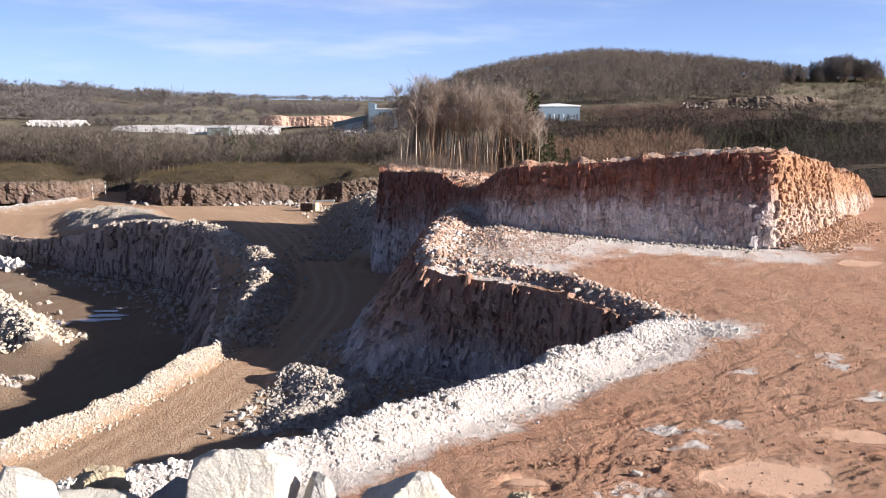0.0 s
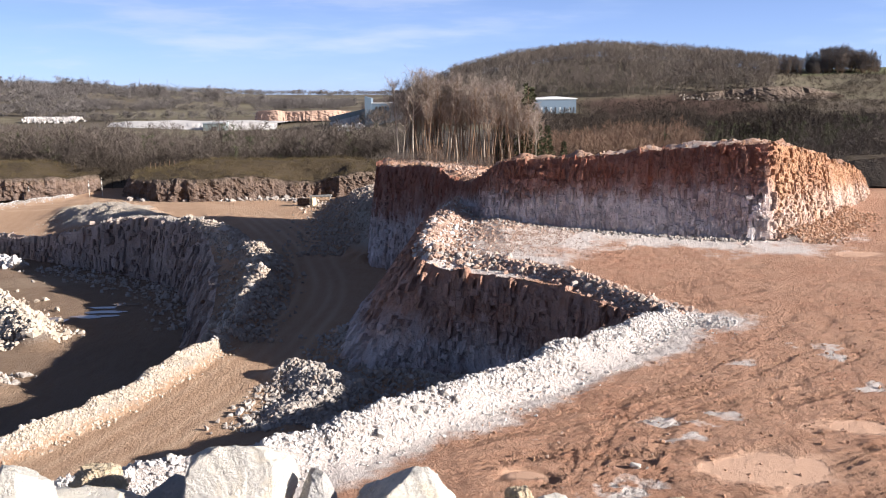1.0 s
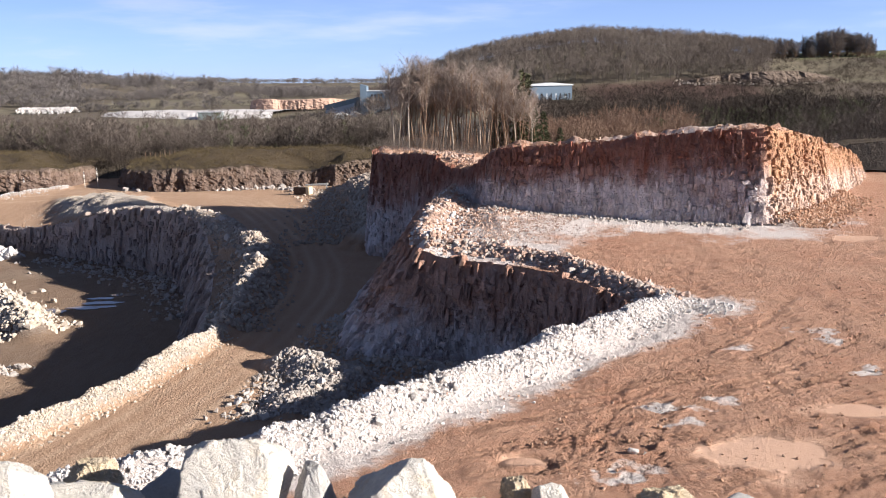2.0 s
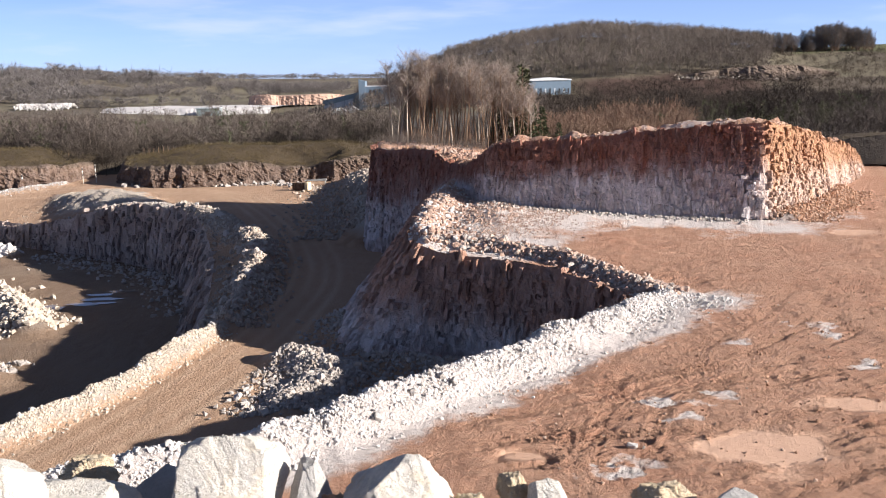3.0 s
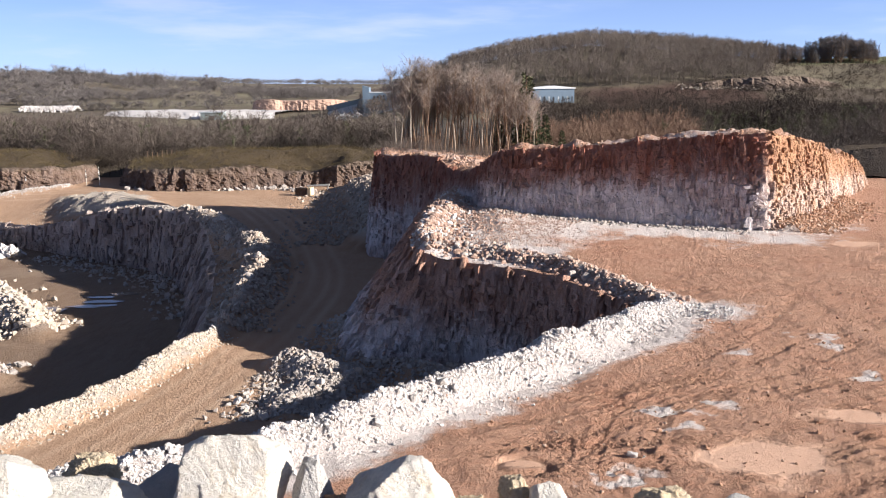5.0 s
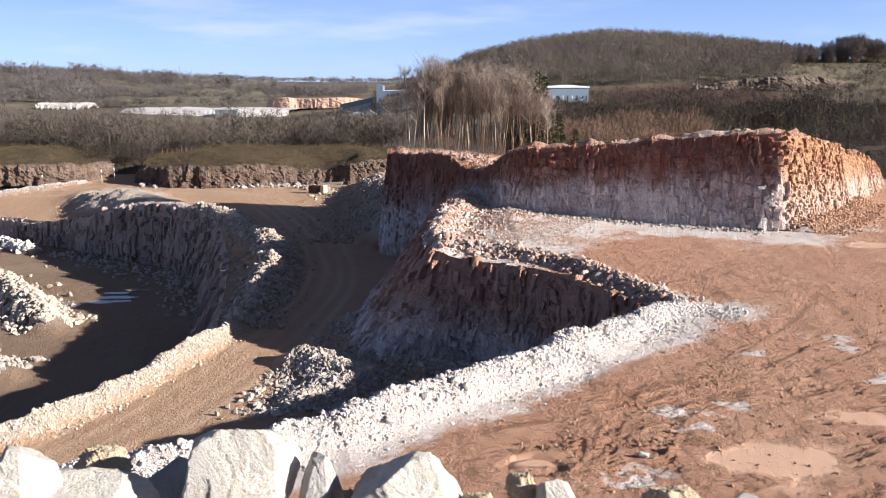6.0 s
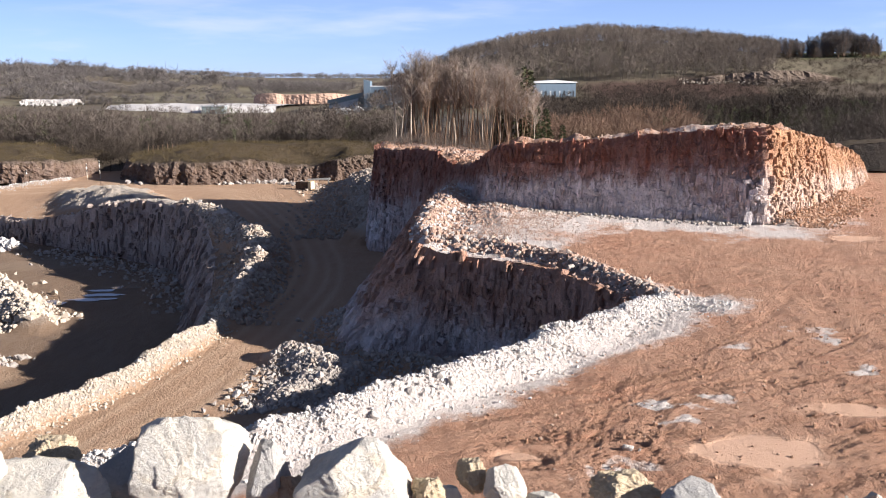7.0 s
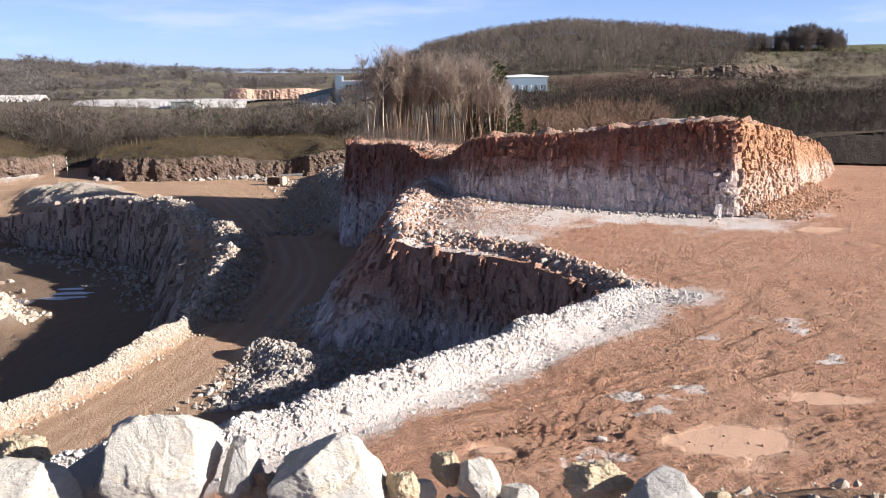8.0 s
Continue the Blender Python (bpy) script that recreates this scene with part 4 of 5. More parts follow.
def heap_mesh(name, P, size, mat, seed):
    """Many stones as one mesh."""
    rng = np.random.RandomState(seed)
    R = turned(rng, len(P)) * np.asarray(size)[:, None, None]
    kind = rng.randint(0, len(SHARDS), len(P))
    vs, fs, base = [], [], 0
    for k, (V, F) in enumerate(SHARDS):
        i = np.where(kind == k)[0]
        if not len(i):
            continue
        W = np.einsum("nij,vj->nvi", R[i], V) + P[i][:, None, :]
        vs.append(W.reshape(-1, 3))
        fs.append((F[None] + (base + np.arange(len(i)) * len(V))[:, None, None]).reshape(-1, 3))
        base += len(i) * len(V)
    return mesh_of(name, np.vstack(vs), np.vstack(fs), mat)


def along(line, n, spread, rng, shift=0.0):
    """n places strewn about a line."""
    c, s = curve_pts(line, 0.3)
    t = rng.uniform(0, s[-1], n)
    x, y = np.interp(t, s, c[:, 0]), np.interp(t, s, c[:, 1])
    dx, dy = np.interp(t, s, np.gradient(c[:, 0])), np.interp(t, s, np.gradient(c[:, 1]))
    L = np.hypot(dx, dy)
    o = rng.normal(0, spread, n) + shift
    return x - dy / L * o, y + dx / L * o


def sizes(rng, n, lo, hi, power=2.5):
    return lo + (hi - lo) * rng.uniform(0, 1, n) ** power


def on_ground(x, y, surf):
    """Leaves out the places that lie past the edge of the ground they should rest on."""
    if surf in (bench_flat, road_z, block_top):
        poly = {bench_flat: bench_poly, road_z: road_poly, block_top: block_poly}[surf]
        keep = inside(x, y, poly)
        x, y = x[keep], y[keep]
    return x, y


def bench_flat(x, y):
    return bench_z(x, y, False)


def strew(name, line, n, spread, lo, hi, surf, mat, seed, label, shift=0.0, power=2.5, sink=0.12):
    rng = np.random.RandomState(seed)
    x, y = along(line, n, spread, rng, shift)
    x, y = on_ground(x, y, surf)
    n = len(x)
    s = sizes(rng, n, lo, hi, power)
    P = np.stack([x, y, surf(x, y) + s * sink], -1)
    return tagged(put(name, heap_mesh(name, P, s, mat, seed)), label, "rubble", kind="stuff")


strew("bund_rubble", BUND_NEAR, 17000, .74, .03, .20, bench_flat, M_WHITE, 101, "broken white limestone heaped along the bench edge", power=2.4, sink=-.02)
strew("bund_rubble", BUND_NEAR, 1500, 1.2, .03, .16, bench_flat, M_WHITE, 102, "small white limestone chips at the foot of the bund", -1.0)
strew("rim_rubble", BUND_RIM, 2600, .75, .06, .48, bench_flat, M_PINK, 103, "pinkish limestone rubble along the face's rim", power=2.2)
strew("rim_rubble", BUND_RIM, 800, .6, .08, .45, bench_flat, M_GREYRUB, 104, "grey limestone rubble along the face's rim")
strew("promontory_rubble", BUND_PROM, 4200, 1.3, .07, .50, bench_flat, M_PINK, 105, "sunlit orange-pink rubble on the bench corner", -.4)
strew("promontory_rubble", BUND_PROM, 1200, 1.2, .08, .5, bench_flat, M_WHITE, 106, "white limestone pieces in the corner rubble", -.4)
strew("apex_rubble", [(12.6, 45.0), (14, 44), (16, 43.2)], 420, .8, .03, .2, bench_flat, M_WHITE, 107, "white limestone chips spilled over the red floor")
strew("road_bund_rubble", BUND_ROAD, 13000, .62, .04, .24, road_z, M_CREAM, 108, "cream limestone bund beside the haul road", power=2.0)
strew("ridge_rubble", BUND_RIDGE, 5200, 1.6, .10, .70, road_z, M_BROWNRUB, 109, "rough rubble ridge between the road and the pit")
strew("ridge_rubble", BUND_RIDGE, 1300, 1.2, .12, .7, road_z, M_CREAM, 110, "cream limestone lumps on the rubble ridge")
strew("heap_rubble", HEAP, 8000, 1.7, .06, .42, road_z, M_GREYRUB, 111, "heap of fallen grey-white limestone at the road's edge", power=2.2)
strew("cove_rubble", COVE_FOOT, 5200, 1.7, .06, .5, road_z, M_GREYRUB, 112, "fallen grey rubble at the foot of the face", 0.5)
strew("cove_rubble", [(-8, 54), (-4, 50), (1, 46), (5, 43)], 1100, 2.6, .06, .5, road_z, M_GREYRUB, 113, "loose grey rubble over the cove floor")
strew("talus_rubble", TALUS, 8000, 4.2, .10, .7, road_z, M_BROWNRUB, 114, "slope of grey rubble beside the road", -3.0)
strew("yard_bund_rubble", YARD_BUND, 1500, .9, .06, .3, road_z, M_WHITE, 129, "low pale bund edging the plateau road")
strew("rim_gravel", PIT_RIM, 4500, 1.8, .05, .35, road_z, M_GREYRUB, 130, "pale gravel along the rim of the pit", 1.0)
strew("spoil_rubble", SPOIL_A, 4500, 3.2, .04, .22, road_z, M_CREAM, 115, "whitish spoil heap on the plateau")
strew("edge_rubble", PIT_EDGE[:6], 900, .8, .12, .6, road_z, M_GREYRUB, 116, "rubble along the top of the pit face", -1.0)
strew("pit_rubble", PIT_MOUND_A, 2200, 1.9, .15, 1.0, pit_z, M_CREAM, 117, "mound of cream rubble on the pit floor")
strew("pit_rubble", PIT_MOUND_B, 1300, 1.9, .15, .9, pit_z, M_GREYRUB, 118, "grey rubble mound on the pit floor")
strew("pit_rubble", PIT_HEAP, 420, .8, .4, 1.3, pit_z, M_WHITE, 119, "pale limestone blocks dumped on the pit floor", power=1.3)
strew("pit_foot_rubble", [(q[0] - 3, q[1] - 4) for q in PIT_EDGE[2:9]], 900, 2.2, .12, .8, pit_z, M_GREYRUB, 120, "rubble at the foot of the pit face")
strew("block_foot_rubble", [(q[0] - .5, q[1] - 1.0) for q in BLOCK_EDGE[6:13]], 1500, .8, .05, .38, bench_flat, M_GREYRUB, 121, "white limestone fallen along the block's foot", -.2)
strew("block_foot_rubble", [(q[0] + 2.6, q[1] - 2.0) for q in BLOCK_EDGE[13:18]], 4200, 1.0, .04, .30, lambda x, y: bench_flat(x, y) + np.clip(1.9 - 0.55 * seg_dist(x, y, be)[0], 0, .7), M_CLAYRUB, 122, "scree at the foot of the sunlit end face")
strew("block_foot_rubble", [(q[0] - 2, q[1] - 3.5) for q in BLOCK_EDGE[6:10]], 2200, 2.6, .04, .3, bench_flat, M_PINK, 127, "pink-white gravel strewn below the block")
strew("corner_gravel", [(2.5, 64), (4, 70), (6, 75), (12, 72)], 12000, 3.4, .02, .15, bench_flat, M_PINK, 128, "pink-white gravel strewn over the bench corner", power=3.0)
strew("floor_stones", [(2, 25), (9, 29), (18, 36), (30, 46)], 2600, 4.5, .025, .15, bench_flat, M_CLAYRUB, 126, "small clods and stones scattered on the red floor", power=4.0)
strew("block_top_rubble", BLOCK_EDGE[1:17], 5200, .5, .05, .30, block_top, M_CLAYRUB, 123, "lumps of clay and limestone along the block's rim", -.6)
strew("block_top_rubble", [(1, 93), (4, 93), (7, 90)], 700, 1.6, .1, .5, block_top, M_PINK, 124, "sunlit pink rubble on the block's low shoulder", 0)
strew("far_rubble", [(-62, 166), (-44, 164), (-32, 166), (-24, 160)], 330, 1.2, .3, 1.3, road_z, M_GREYRUB, 125, "boulders lined up below the old face")


BLOCKS = [mesh_of("limestone_block", *rock_shape(300 + i, 15, 1), M_WHITE1) for i in range(8)]
GREYS = [mesh_of("grey_block", *rock_shape(340 + i, 15, 1), M_GREY1) for i in range(6)]


def blocks(name, line, n, spread, lo, hi, surf, meshes, seed, label, group, shift=0.0):
    """Stones large enough to be picked out, each a thing of its own."""
    rng = np.random.RandomState(seed)
    x, y = along(line, n, spread, rng, shift)
    x, y = on_ground(x, y, surf)
    s = sizes(rng, len(x), lo, hi, 1.6)
    z = surf(x, y)
    for i in range(len(x)):
        ob = tagged(put(name, meshes[rng.randint(len(meshes))]), label, "rock", group)
        e = Euler(rng.uniform(-3.14, 3.14, 3))
        ob.matrix_basis = Matrix.LocRotScale((x[i], y[i], z[i] + s[i] * .22), e, (s[i], s[i] * rng.uniform(.7, 1), s[i] * rng.uniform(.7, 1)))


blocks("bund_stone", BUND_NEAR[1:8], 60, .6, .2, .45, bench_flat, BLOCKS, 131, "angular white limestone block on the bund", "white blocks on the bund")
blocks("bund_stone", BUND_NEAR[1:8], 16, .35, .4, .85, bench_flat, BLOCKS, 132, "large dusty white block at the bund's foot", "white blocks at the bund's foot", -1.5)
blocks("heap_stone", HEAP, 40, 1.6, .3, .75, road_z, GREYS, 133, "angular grey-white block in the fallen heap", "blocks of the fallen heap")
blocks("rim_stone", BUND_RIM, 50, .6, .35, .7, bench_flat, GREYS, 134, "pale limestone block on the rim", "blocks on the rim")
blocks("road_bund_stone", BUND_ROAD, 30, .45, .25, .5, road_z, BLOCKS, 135, "cream limestone block in the roadside bund", "blocks of the road bund")
blocks("ridge_stone", BUND_RIDGE, 40, 1.2, .6, 1.3, road_z, GREYS, 136, "rough limestone block on the rubble ridge", "blocks on the ridge")
for px, py, sc in ((6.45, 25.8, .36), (-12.7, 51.6, .6), (-12.9, 50.1, .7), (-12.2, 49.0, .5), (-11.6, 47.8, .6), (6.8, 25.7, .2)):
    ob = tagged(put("loose_stone", BLOCKS[int(px * 7) % 8]), "single pale limestone block lying on bare dirt", "rock", "loose stones")
    zz = float((bench_flat if px > 0 else road_z)(np.array([px]), np.array([py]))[0])
    ob.matrix_basis = Matrix.LocRotScale((px, py, zz + sc * .25), Euler((.4, .2, px)), (sc, sc, sc * .8))

# ---- the bund at the camera's feet ----
def lookout_z(x, y):
    z = 10.38 + 0.12 * np.exp(-((y - 2.75) / 0.5) ** 2) - 1.45 * np.maximum(0, y - 3.15) + 0.04 * fbm(x * 2, y * 2, seed=91)
    z = z - 0.9 * np.maximum(0, np.abs(x) - 3) * smooth(1.0, 2.5, y)
    return np.maximum(z, -0.6)


lx = np.arange(-14, 14.2, .16)
ly = np.concatenate([np.arange(-9, 1.5, .5), np.arange(1.5, 12.0, .12)])
LX, LY = np.meshgrid(lx, ly, indexing="ij")
lme = mesh_of("lookout", np.stack([LX, LY, lookout_z(LX, LY)], -1).reshape(-1, 3), grid_faces(len(lx), len(ly)), M_EARTH, True)
tagged(put("ground_lookout", lme), "red earth bench with a boulder bund", "ground", kind="structure")


def boulder(c, size, mat, seed, planes, label):
    crumb = 2.2 if mat in (M_B_OCHRE, M_B_BROWN) else 1.0
    rng = np.random.RandomState(seed)
    bm = bmesh.new()
    bmesh.ops.create_icosphere(bm, subdivisions=6, radius=1.0)
    V = np.array([v.co[:] for v in bm.verts])
    F = np.array([[v.index for v in f.verts] for f in bm.faces])
    bm.free()
    V /= np.linalg.norm(V, axis=1)[:, None]
    extra = rng.normal(size=(12, 3))
    n = np.vstack([np.array([p[:3] for p in planes], float), extra])
    n /= np.linalg.norm(n, axis=1)[:, None]
    d = np.concatenate([[p[3] for p in planes], rng.uniform(.72, .92, 12)])
    dots = V @ n.T
    q = np.where(dots > .05, d / np.maximum(dots, .05), 9.0)
    q = np.minimum(q, 1.15)
    r = -np.log(np.sum(np.exp(-q * 220), 1)) / 220
    S = seed * 3.7
    r = r * (1 + .04 * fbm(V[:, 0] * 1.4 + S, V[:, 1] * 1.4, V[:, 2] * 1.4, seed=seed, octaves=2) + .042 * crumb ** .6 * facets(V[:, 0] * 3.1 + V[:, 1] * 2 + S, V[:, 2] * 3.3 - V[:, 1] * 1.5, seed) + .007 * crumb * crumb * facets(V[:, 0] * 11 - V[:, 1] * 6, V[:, 2] * 11 + V[:, 1] * 5, seed + 2) + .006 * crumb * fbm(V[:, 0] * 12, V[:, 1] * 14, V[:, 2] * 14, seed=seed + 4, octaves=3))
    if crumb > 1:
        r = r * (1 + .10 * facets(V[:, 0] * 5 + V[:, 1] * 3 + S, V[:, 2] * 5 - V[:, 1] * 3, seed + 6) + .06 * fbm(V[:, 0] * 7, V[:, 1] * 7, V[:, 2] * 7, seed=seed + 8, octaves=3))
    else:
        r = r * (1 + .022 * facets(V[:, 0] * 6 + V[:, 1] * 3, V[:, 2] * 5 - V[:, 1] * 2 + S, seed + 6) + .012 * fbm(V[:, 0] * 6, V[:, 1] * 6, V[:, 2] * 6, seed=seed + 8, octaves=4))
    V = V * r[:, None]
    lo, hi = V.min(0), V.max(0)
    V = (V - (lo + hi) / 2) / (hi - lo) * np.array(size)
    ob = put("boulder", mesh_of("boulder", V, F, mat, True))
    ob.location = c
    return tagged(ob, label, "boulder", "boulders of the lookout bund")


SLAB = [(.06, -.85, .6, .55), (1, -.25, .1, .74), (-1, -.1, .15, .78), (.15, .1, 1, .80), (-.5, -.2, 1, .86), (.75, 0, .9, .88), (.5, -1, .2, .66)]
PEAK = [(-.8, -.05, .85, .60), (.28, -.9, .45, .46), (.1, .9, .5, .6), (1, -.1, .32, .62), (-.3, -1, .25, .62)]
SHARD = [(-.9, -.3, .45, .5), (.9, -.3, .3, .5), (.15, -.9, .5, .55), (.2, .2, 1, .95)]
LOAF = [(.1, -.5, 1, .55), (.9, -.2, .5, .7), (.3, -.9, .5, .62), (-.9, -.2, .5, .75), (0, -1, .1, .7)]
LUMP = [(.3, -.8, .6, .7), (-.7, -.4, .5, .7), (.8, .2, .4, .75), (0, .2, 1, .75)]
BOULDERS = [
    (-0.74, 2.86, 10.76, 0.41, 0.34, 0.43, M_B_WHITE, SLAB, "large cream limestone boulder with grey weathering"),
    (-0.45, 2.84, 10.74, 0.165, 0.18, 0.25, M_B_GREY, SHARD, "upright grey limestone shard beside a boulder"),
    (-0.13, 2.80, 10.74, 0.42, 0.32, 0.32, M_B_WHITE, PEAK, "peaked white limestone boulder with ochre streaks"),
    (-0.34, 2.78, 10.69, 0.15, 0.14, 0.13, M_B_BROWN, LUMP, "crumbly brown rock between boulders"),
    (0.31, 2.95, 10.66, 0.14, 0.13, 0.14, M_B_OCHRE, LUMP, "small brown-capped ochre rock"),
    (0.43, 2.87, 10.66, 0.17, 0.16, 0.17, M_B_WHITE, LOAF, "blocky white limestone rock"),
    (0.14, 2.82, 10.66, 0.13, 0.12, 0.13, M_B_OCHRE, LUMP, "small crumbly ochre rock"),
    (0.89, 2.92, 10.62, 0.27, 0.19, 0.16, M_B_OCHRE, LUMP, "rough pitted yellow-ochre rock"),
    (1.10, 2.77, 10.64, 0.32, 0.23, 0.17, M_B_GREY, LOAF, "rounded dark grey limestone boulder"),
    (-1.35, 3.05, 10.72, 0.25, 0.19, 0.15, M_B_OCHRE, LUMP, "crumbly ochre rock perched on a slab"),
    (-1.27, 2.75, 10.68, 0.54, 0.36, 0.25, M_B_WHITE, LOAF, "low broad white limestone boulder"),
    (-1.08, 2.99, 10.60, 0.34, 0.28, 0.29, M_B_GREY, LOAF, "grey limestone slab in shade"),
    (-1.46, 2.62, 10.87, 0.26, 0.22, 0.24, M_B_WHITE, SHARD, "angular white limestone boulder"),
    (0.04, 2.87, 10.63, 0.11, 0.10, 0.10, M_B_WHITE, LUMP, "small white limestone rock"),
    (0.22, 2.92, 10.59, 0.10, 0.10, 0.10, M_B_WHITE, LUMP, "small white limestone rock"),
    (0.58, 2.87, 10.58, 0.16, 0.12, 0.10, M_B_WHITE, LUMP, "small cream limestone rock"),
    (-1.46, 2.97, 10.68, 0.15, 0.12, 0.12, M_B_GREY, LUMP, "small grey limestone rock"),
    (1.35, 2.87, 10.55, 0.12, 0.10, 0.09, M_B_OCHRE, LUMP, "small ochre limestone rock"),
]
for i, (bx_, by_, bz_, sx_, sy_, sz_, mt_, pl_, lab_) in enumerate(BOULDERS):
    boulder((bx_, by_, bz_), (sx_, sy_, sz_), mt_, 500 + i, pl_, lab_)
strew("lookout_rubble", [(-2.4, 2.95, 0, 0), (2.4, 2.95, 0, 0)], 700, .25, .012, .06, lookout_z, M_CREAM, 140, "small stones packed between the boulders", power=1.6, sink=-.2)

# ---- puddles ----
def puddle(cx, cy, z, rx, ry, seed, label):
    a = np.linspace(0, 2 * np.pi, 60, endpoint=False)
    r = 1 + .35 * vnoise(np.cos(a) * 1.6 + seed, np.sin(a) * 1.6, seed=seed) + .12 * vnoise(np.cos(a) * 5, np.sin(a) * 5, seed=seed)
    V = [(0, 0, 0)] + [(rx * r[i] * math.cos(a[i]), ry * r[i] * math.sin(a[i]), 0) for i in range(60)]
    F = [(0, i + 1, (i + 1) % 60 + 1) for i in range(60)]
    ob = put("puddle", mesh_of("puddle", V, F, M_WATER, True))
    ob.location = (cx, cy, z)
    return tagged(ob, label, "puddle", kind="structure")


for px, py, prx, pry, pseed in ((-46.6, 95.6, 2.6, 1.3, 1), (-43.0, 97.4, 2.0, .7, 2), (-41.6, 99.6, 2.2, .8, 3), (-42.6, 101.8, 1.7, .6, 4), (-40.2, 103.4, 1.9, .7, 5), (-40.6, 97.6, 1.3, .5, 6)):
    puddle(px, py, Z_PIT - .052 + pseed * .004, prx, pry, pseed, "shallow muddy puddle on the pit floor")

# ---- trees ----
def tube(pts, rad, k=5):
    """A tapered limb through pts. Vertices and quads."""
    pts, rad = np.asarray(pts, float), np.asarray(rad, float)
    d = np.gradient(pts, axis=0)
    d /= np.linalg.norm(d, axis=1)[:, None] + 1e-9
    ref = np.where(np.abs(d[:, 2:3]) > .9, np.array([[1., 0, 0]]), np.array([[0, 0, 1.]]))
    u = np.cross(d, ref)
    u /= np.linalg.norm(u, axis=1)[:, None] + 1e-9
    v = np.cross(d, u)
    a = np.linspace(0, 2 * np.pi, k, endpoint=False)
    V = pts[:, None] + rad[:, None, None] * (np.cos(a)[None, :, None] * u[:, None] + np.sin(a)[None, :, None] * v[:, None])
    n = len(pts)
    i, j = np.arange(n - 1)[:, None] * k, np.arange(k)[None]
    j2 = (j + 1) % k
    F = np.stack(np.broadcast_arrays(i + j, i + j2, i + k + j2, i + k + j), -1).reshape(-1, 4)
    return V.reshape(-1, 3), F


def joined(parts):
    vs, fs, b = [], [], 0
    for V, F in parts:
        vs.append(V)
        fs.append(F + b)
        b += len(V)
    return np.vstack(vs), np.vstack(fs)


def limb(rng, p, d, L, r, n=5, bend=.25, up=.12):
    pts, q, dd = [np.array(p)], np.array(p, float), np.array(d, float)
    for _ in range(n - 1):
        dd = dd + rng.normal(0, bend, 3) * .35 + np.array([0, 0, up]) * .5
        dd /= np.linalg.norm(dd)
        q = q + dd * L / (n - 1)
        pts.append(q.copy())
    return np.array(pts), np.linspace(r, r * .35, n)


def bare_tree(seed, h, stems=1, crown=.45, dens=1.0, fat=.95):
    """A leafless tree: (trunk, crown) as vertices and quads."""
    rng = np.random.RandomState(seed)
    trunk, twigs = [], []
    for s in range(stems):
        a = rng.uniform(0, 6.28)
        lean = .05 if stems == 1 else .22
        pts, rad = limb(rng, (.12 * s * math.cos(a), .12 * s * math.sin(a), -.3), (lean * math.cos(a), lean * math.sin(a), 1), h * rng.uniform(.85, 1), h * .0085, 9, .10, .12)
        trunk.append(tube(pts, rad, 6))
        nb = int(24 * dens)
        for b in range(nb):
            f = crown + (1 - crown) * (b + rng.uniform()) / nb
            i = f * (len(pts) - 1)
            p = pts[int(i)] + (pts[min(int(i) + 1, 8)] - pts[int(i)]) * (i % 1)
            az, L = rng.uniform(0, 6.28), h * .25 * (1.25 - f) * rng.uniform(.7, 1.3) + .5
            bp, br = limb(rng, p, (math.cos(az), math.sin(az), rng.uniform(.5, 1.3)), L, h * .0035, 5, .35, .2)
            trunk.append(tube(bp, br, 4))
            for c in range(8):
                g = rng.uniform(.25, 1)
                q = bp[min(int(g * 4), 3)] + (bp[min(int(g * 4) + 1, 4)] - bp[min(int(g * 4), 3)]) * rng.uniform()
                cz = rng.uniform(0, 6.28)
                cp, cr = limb(rng, q, (math.cos(cz), math.sin(cz), rng.uniform(.3, 1.4)), L * .5 * rng.uniform(.5, 1.1) + .25, h * .0013 * fat, 3, .4, .2)
                twigs.append(tube(cp, cr, 3))
                for e in range(4):
                    w = rng.normal(0, 1, 3) + (0, 0, .8)
                    w /= np.linalg.norm(w)
                    o = cp[rng.randint(1, 3)]
                    ep = np.array([o, o + w * rng.uniform(.35, .9)])
                    twigs.append(tube(ep, np.array([.011, .004]) * fat, 3))
    return joined(trunk), joined(twigs)


def fir(seed, h, bottom=.25):
    rng = np.random.RandomState(seed)
    pts, rad = limb(rng, (0, 0, -.3), (0, 0, 1), h, h * .011, 8, .04, .1)
    trunk, leaves = [tube(pts, rad, 6)], []
    for b in range(int(h * 9)):
        f = bottom + (1 - bottom) * rng.uniform()
        z = f * h
        L = (h * .19 * (1.03 - f) + .35) * rng.uniform(.6, 1.2)
        az = rng.uniform(0, 6.28)
        d = np.array([math.cos(az), math.sin(az), rng.uniform(-.25, .25)])
        o = np.array([np.interp(z, pts[:, 2], pts[:, 0]), np.interp(z, pts[:, 2], pts[:, 1]), z])
        trunk.append(tube(np.array([o, o + d * L * .8]), np.array([.025, .008]), 3))
        for e in range(13):
            g = rng.uniform(.2, 1.0)
            w = d + rng.normal(0, .55, 3)
            w /= np.linalg.norm(w)
            q = o + d * L * g
            side = np.cross(w, rng.normal(size=3))
            side *= rng.uniform(.10, .2) / (np.linalg.norm(side) + 1e-6)
            V = np.array([q, q + w * .25 + side, q + w * rng.uniform(.4, .7), q + w * .25 - side])
            leaves.append((V, np.array([[0, 1, 2, 3]])))
    return joined(trunk), joined(leaves)


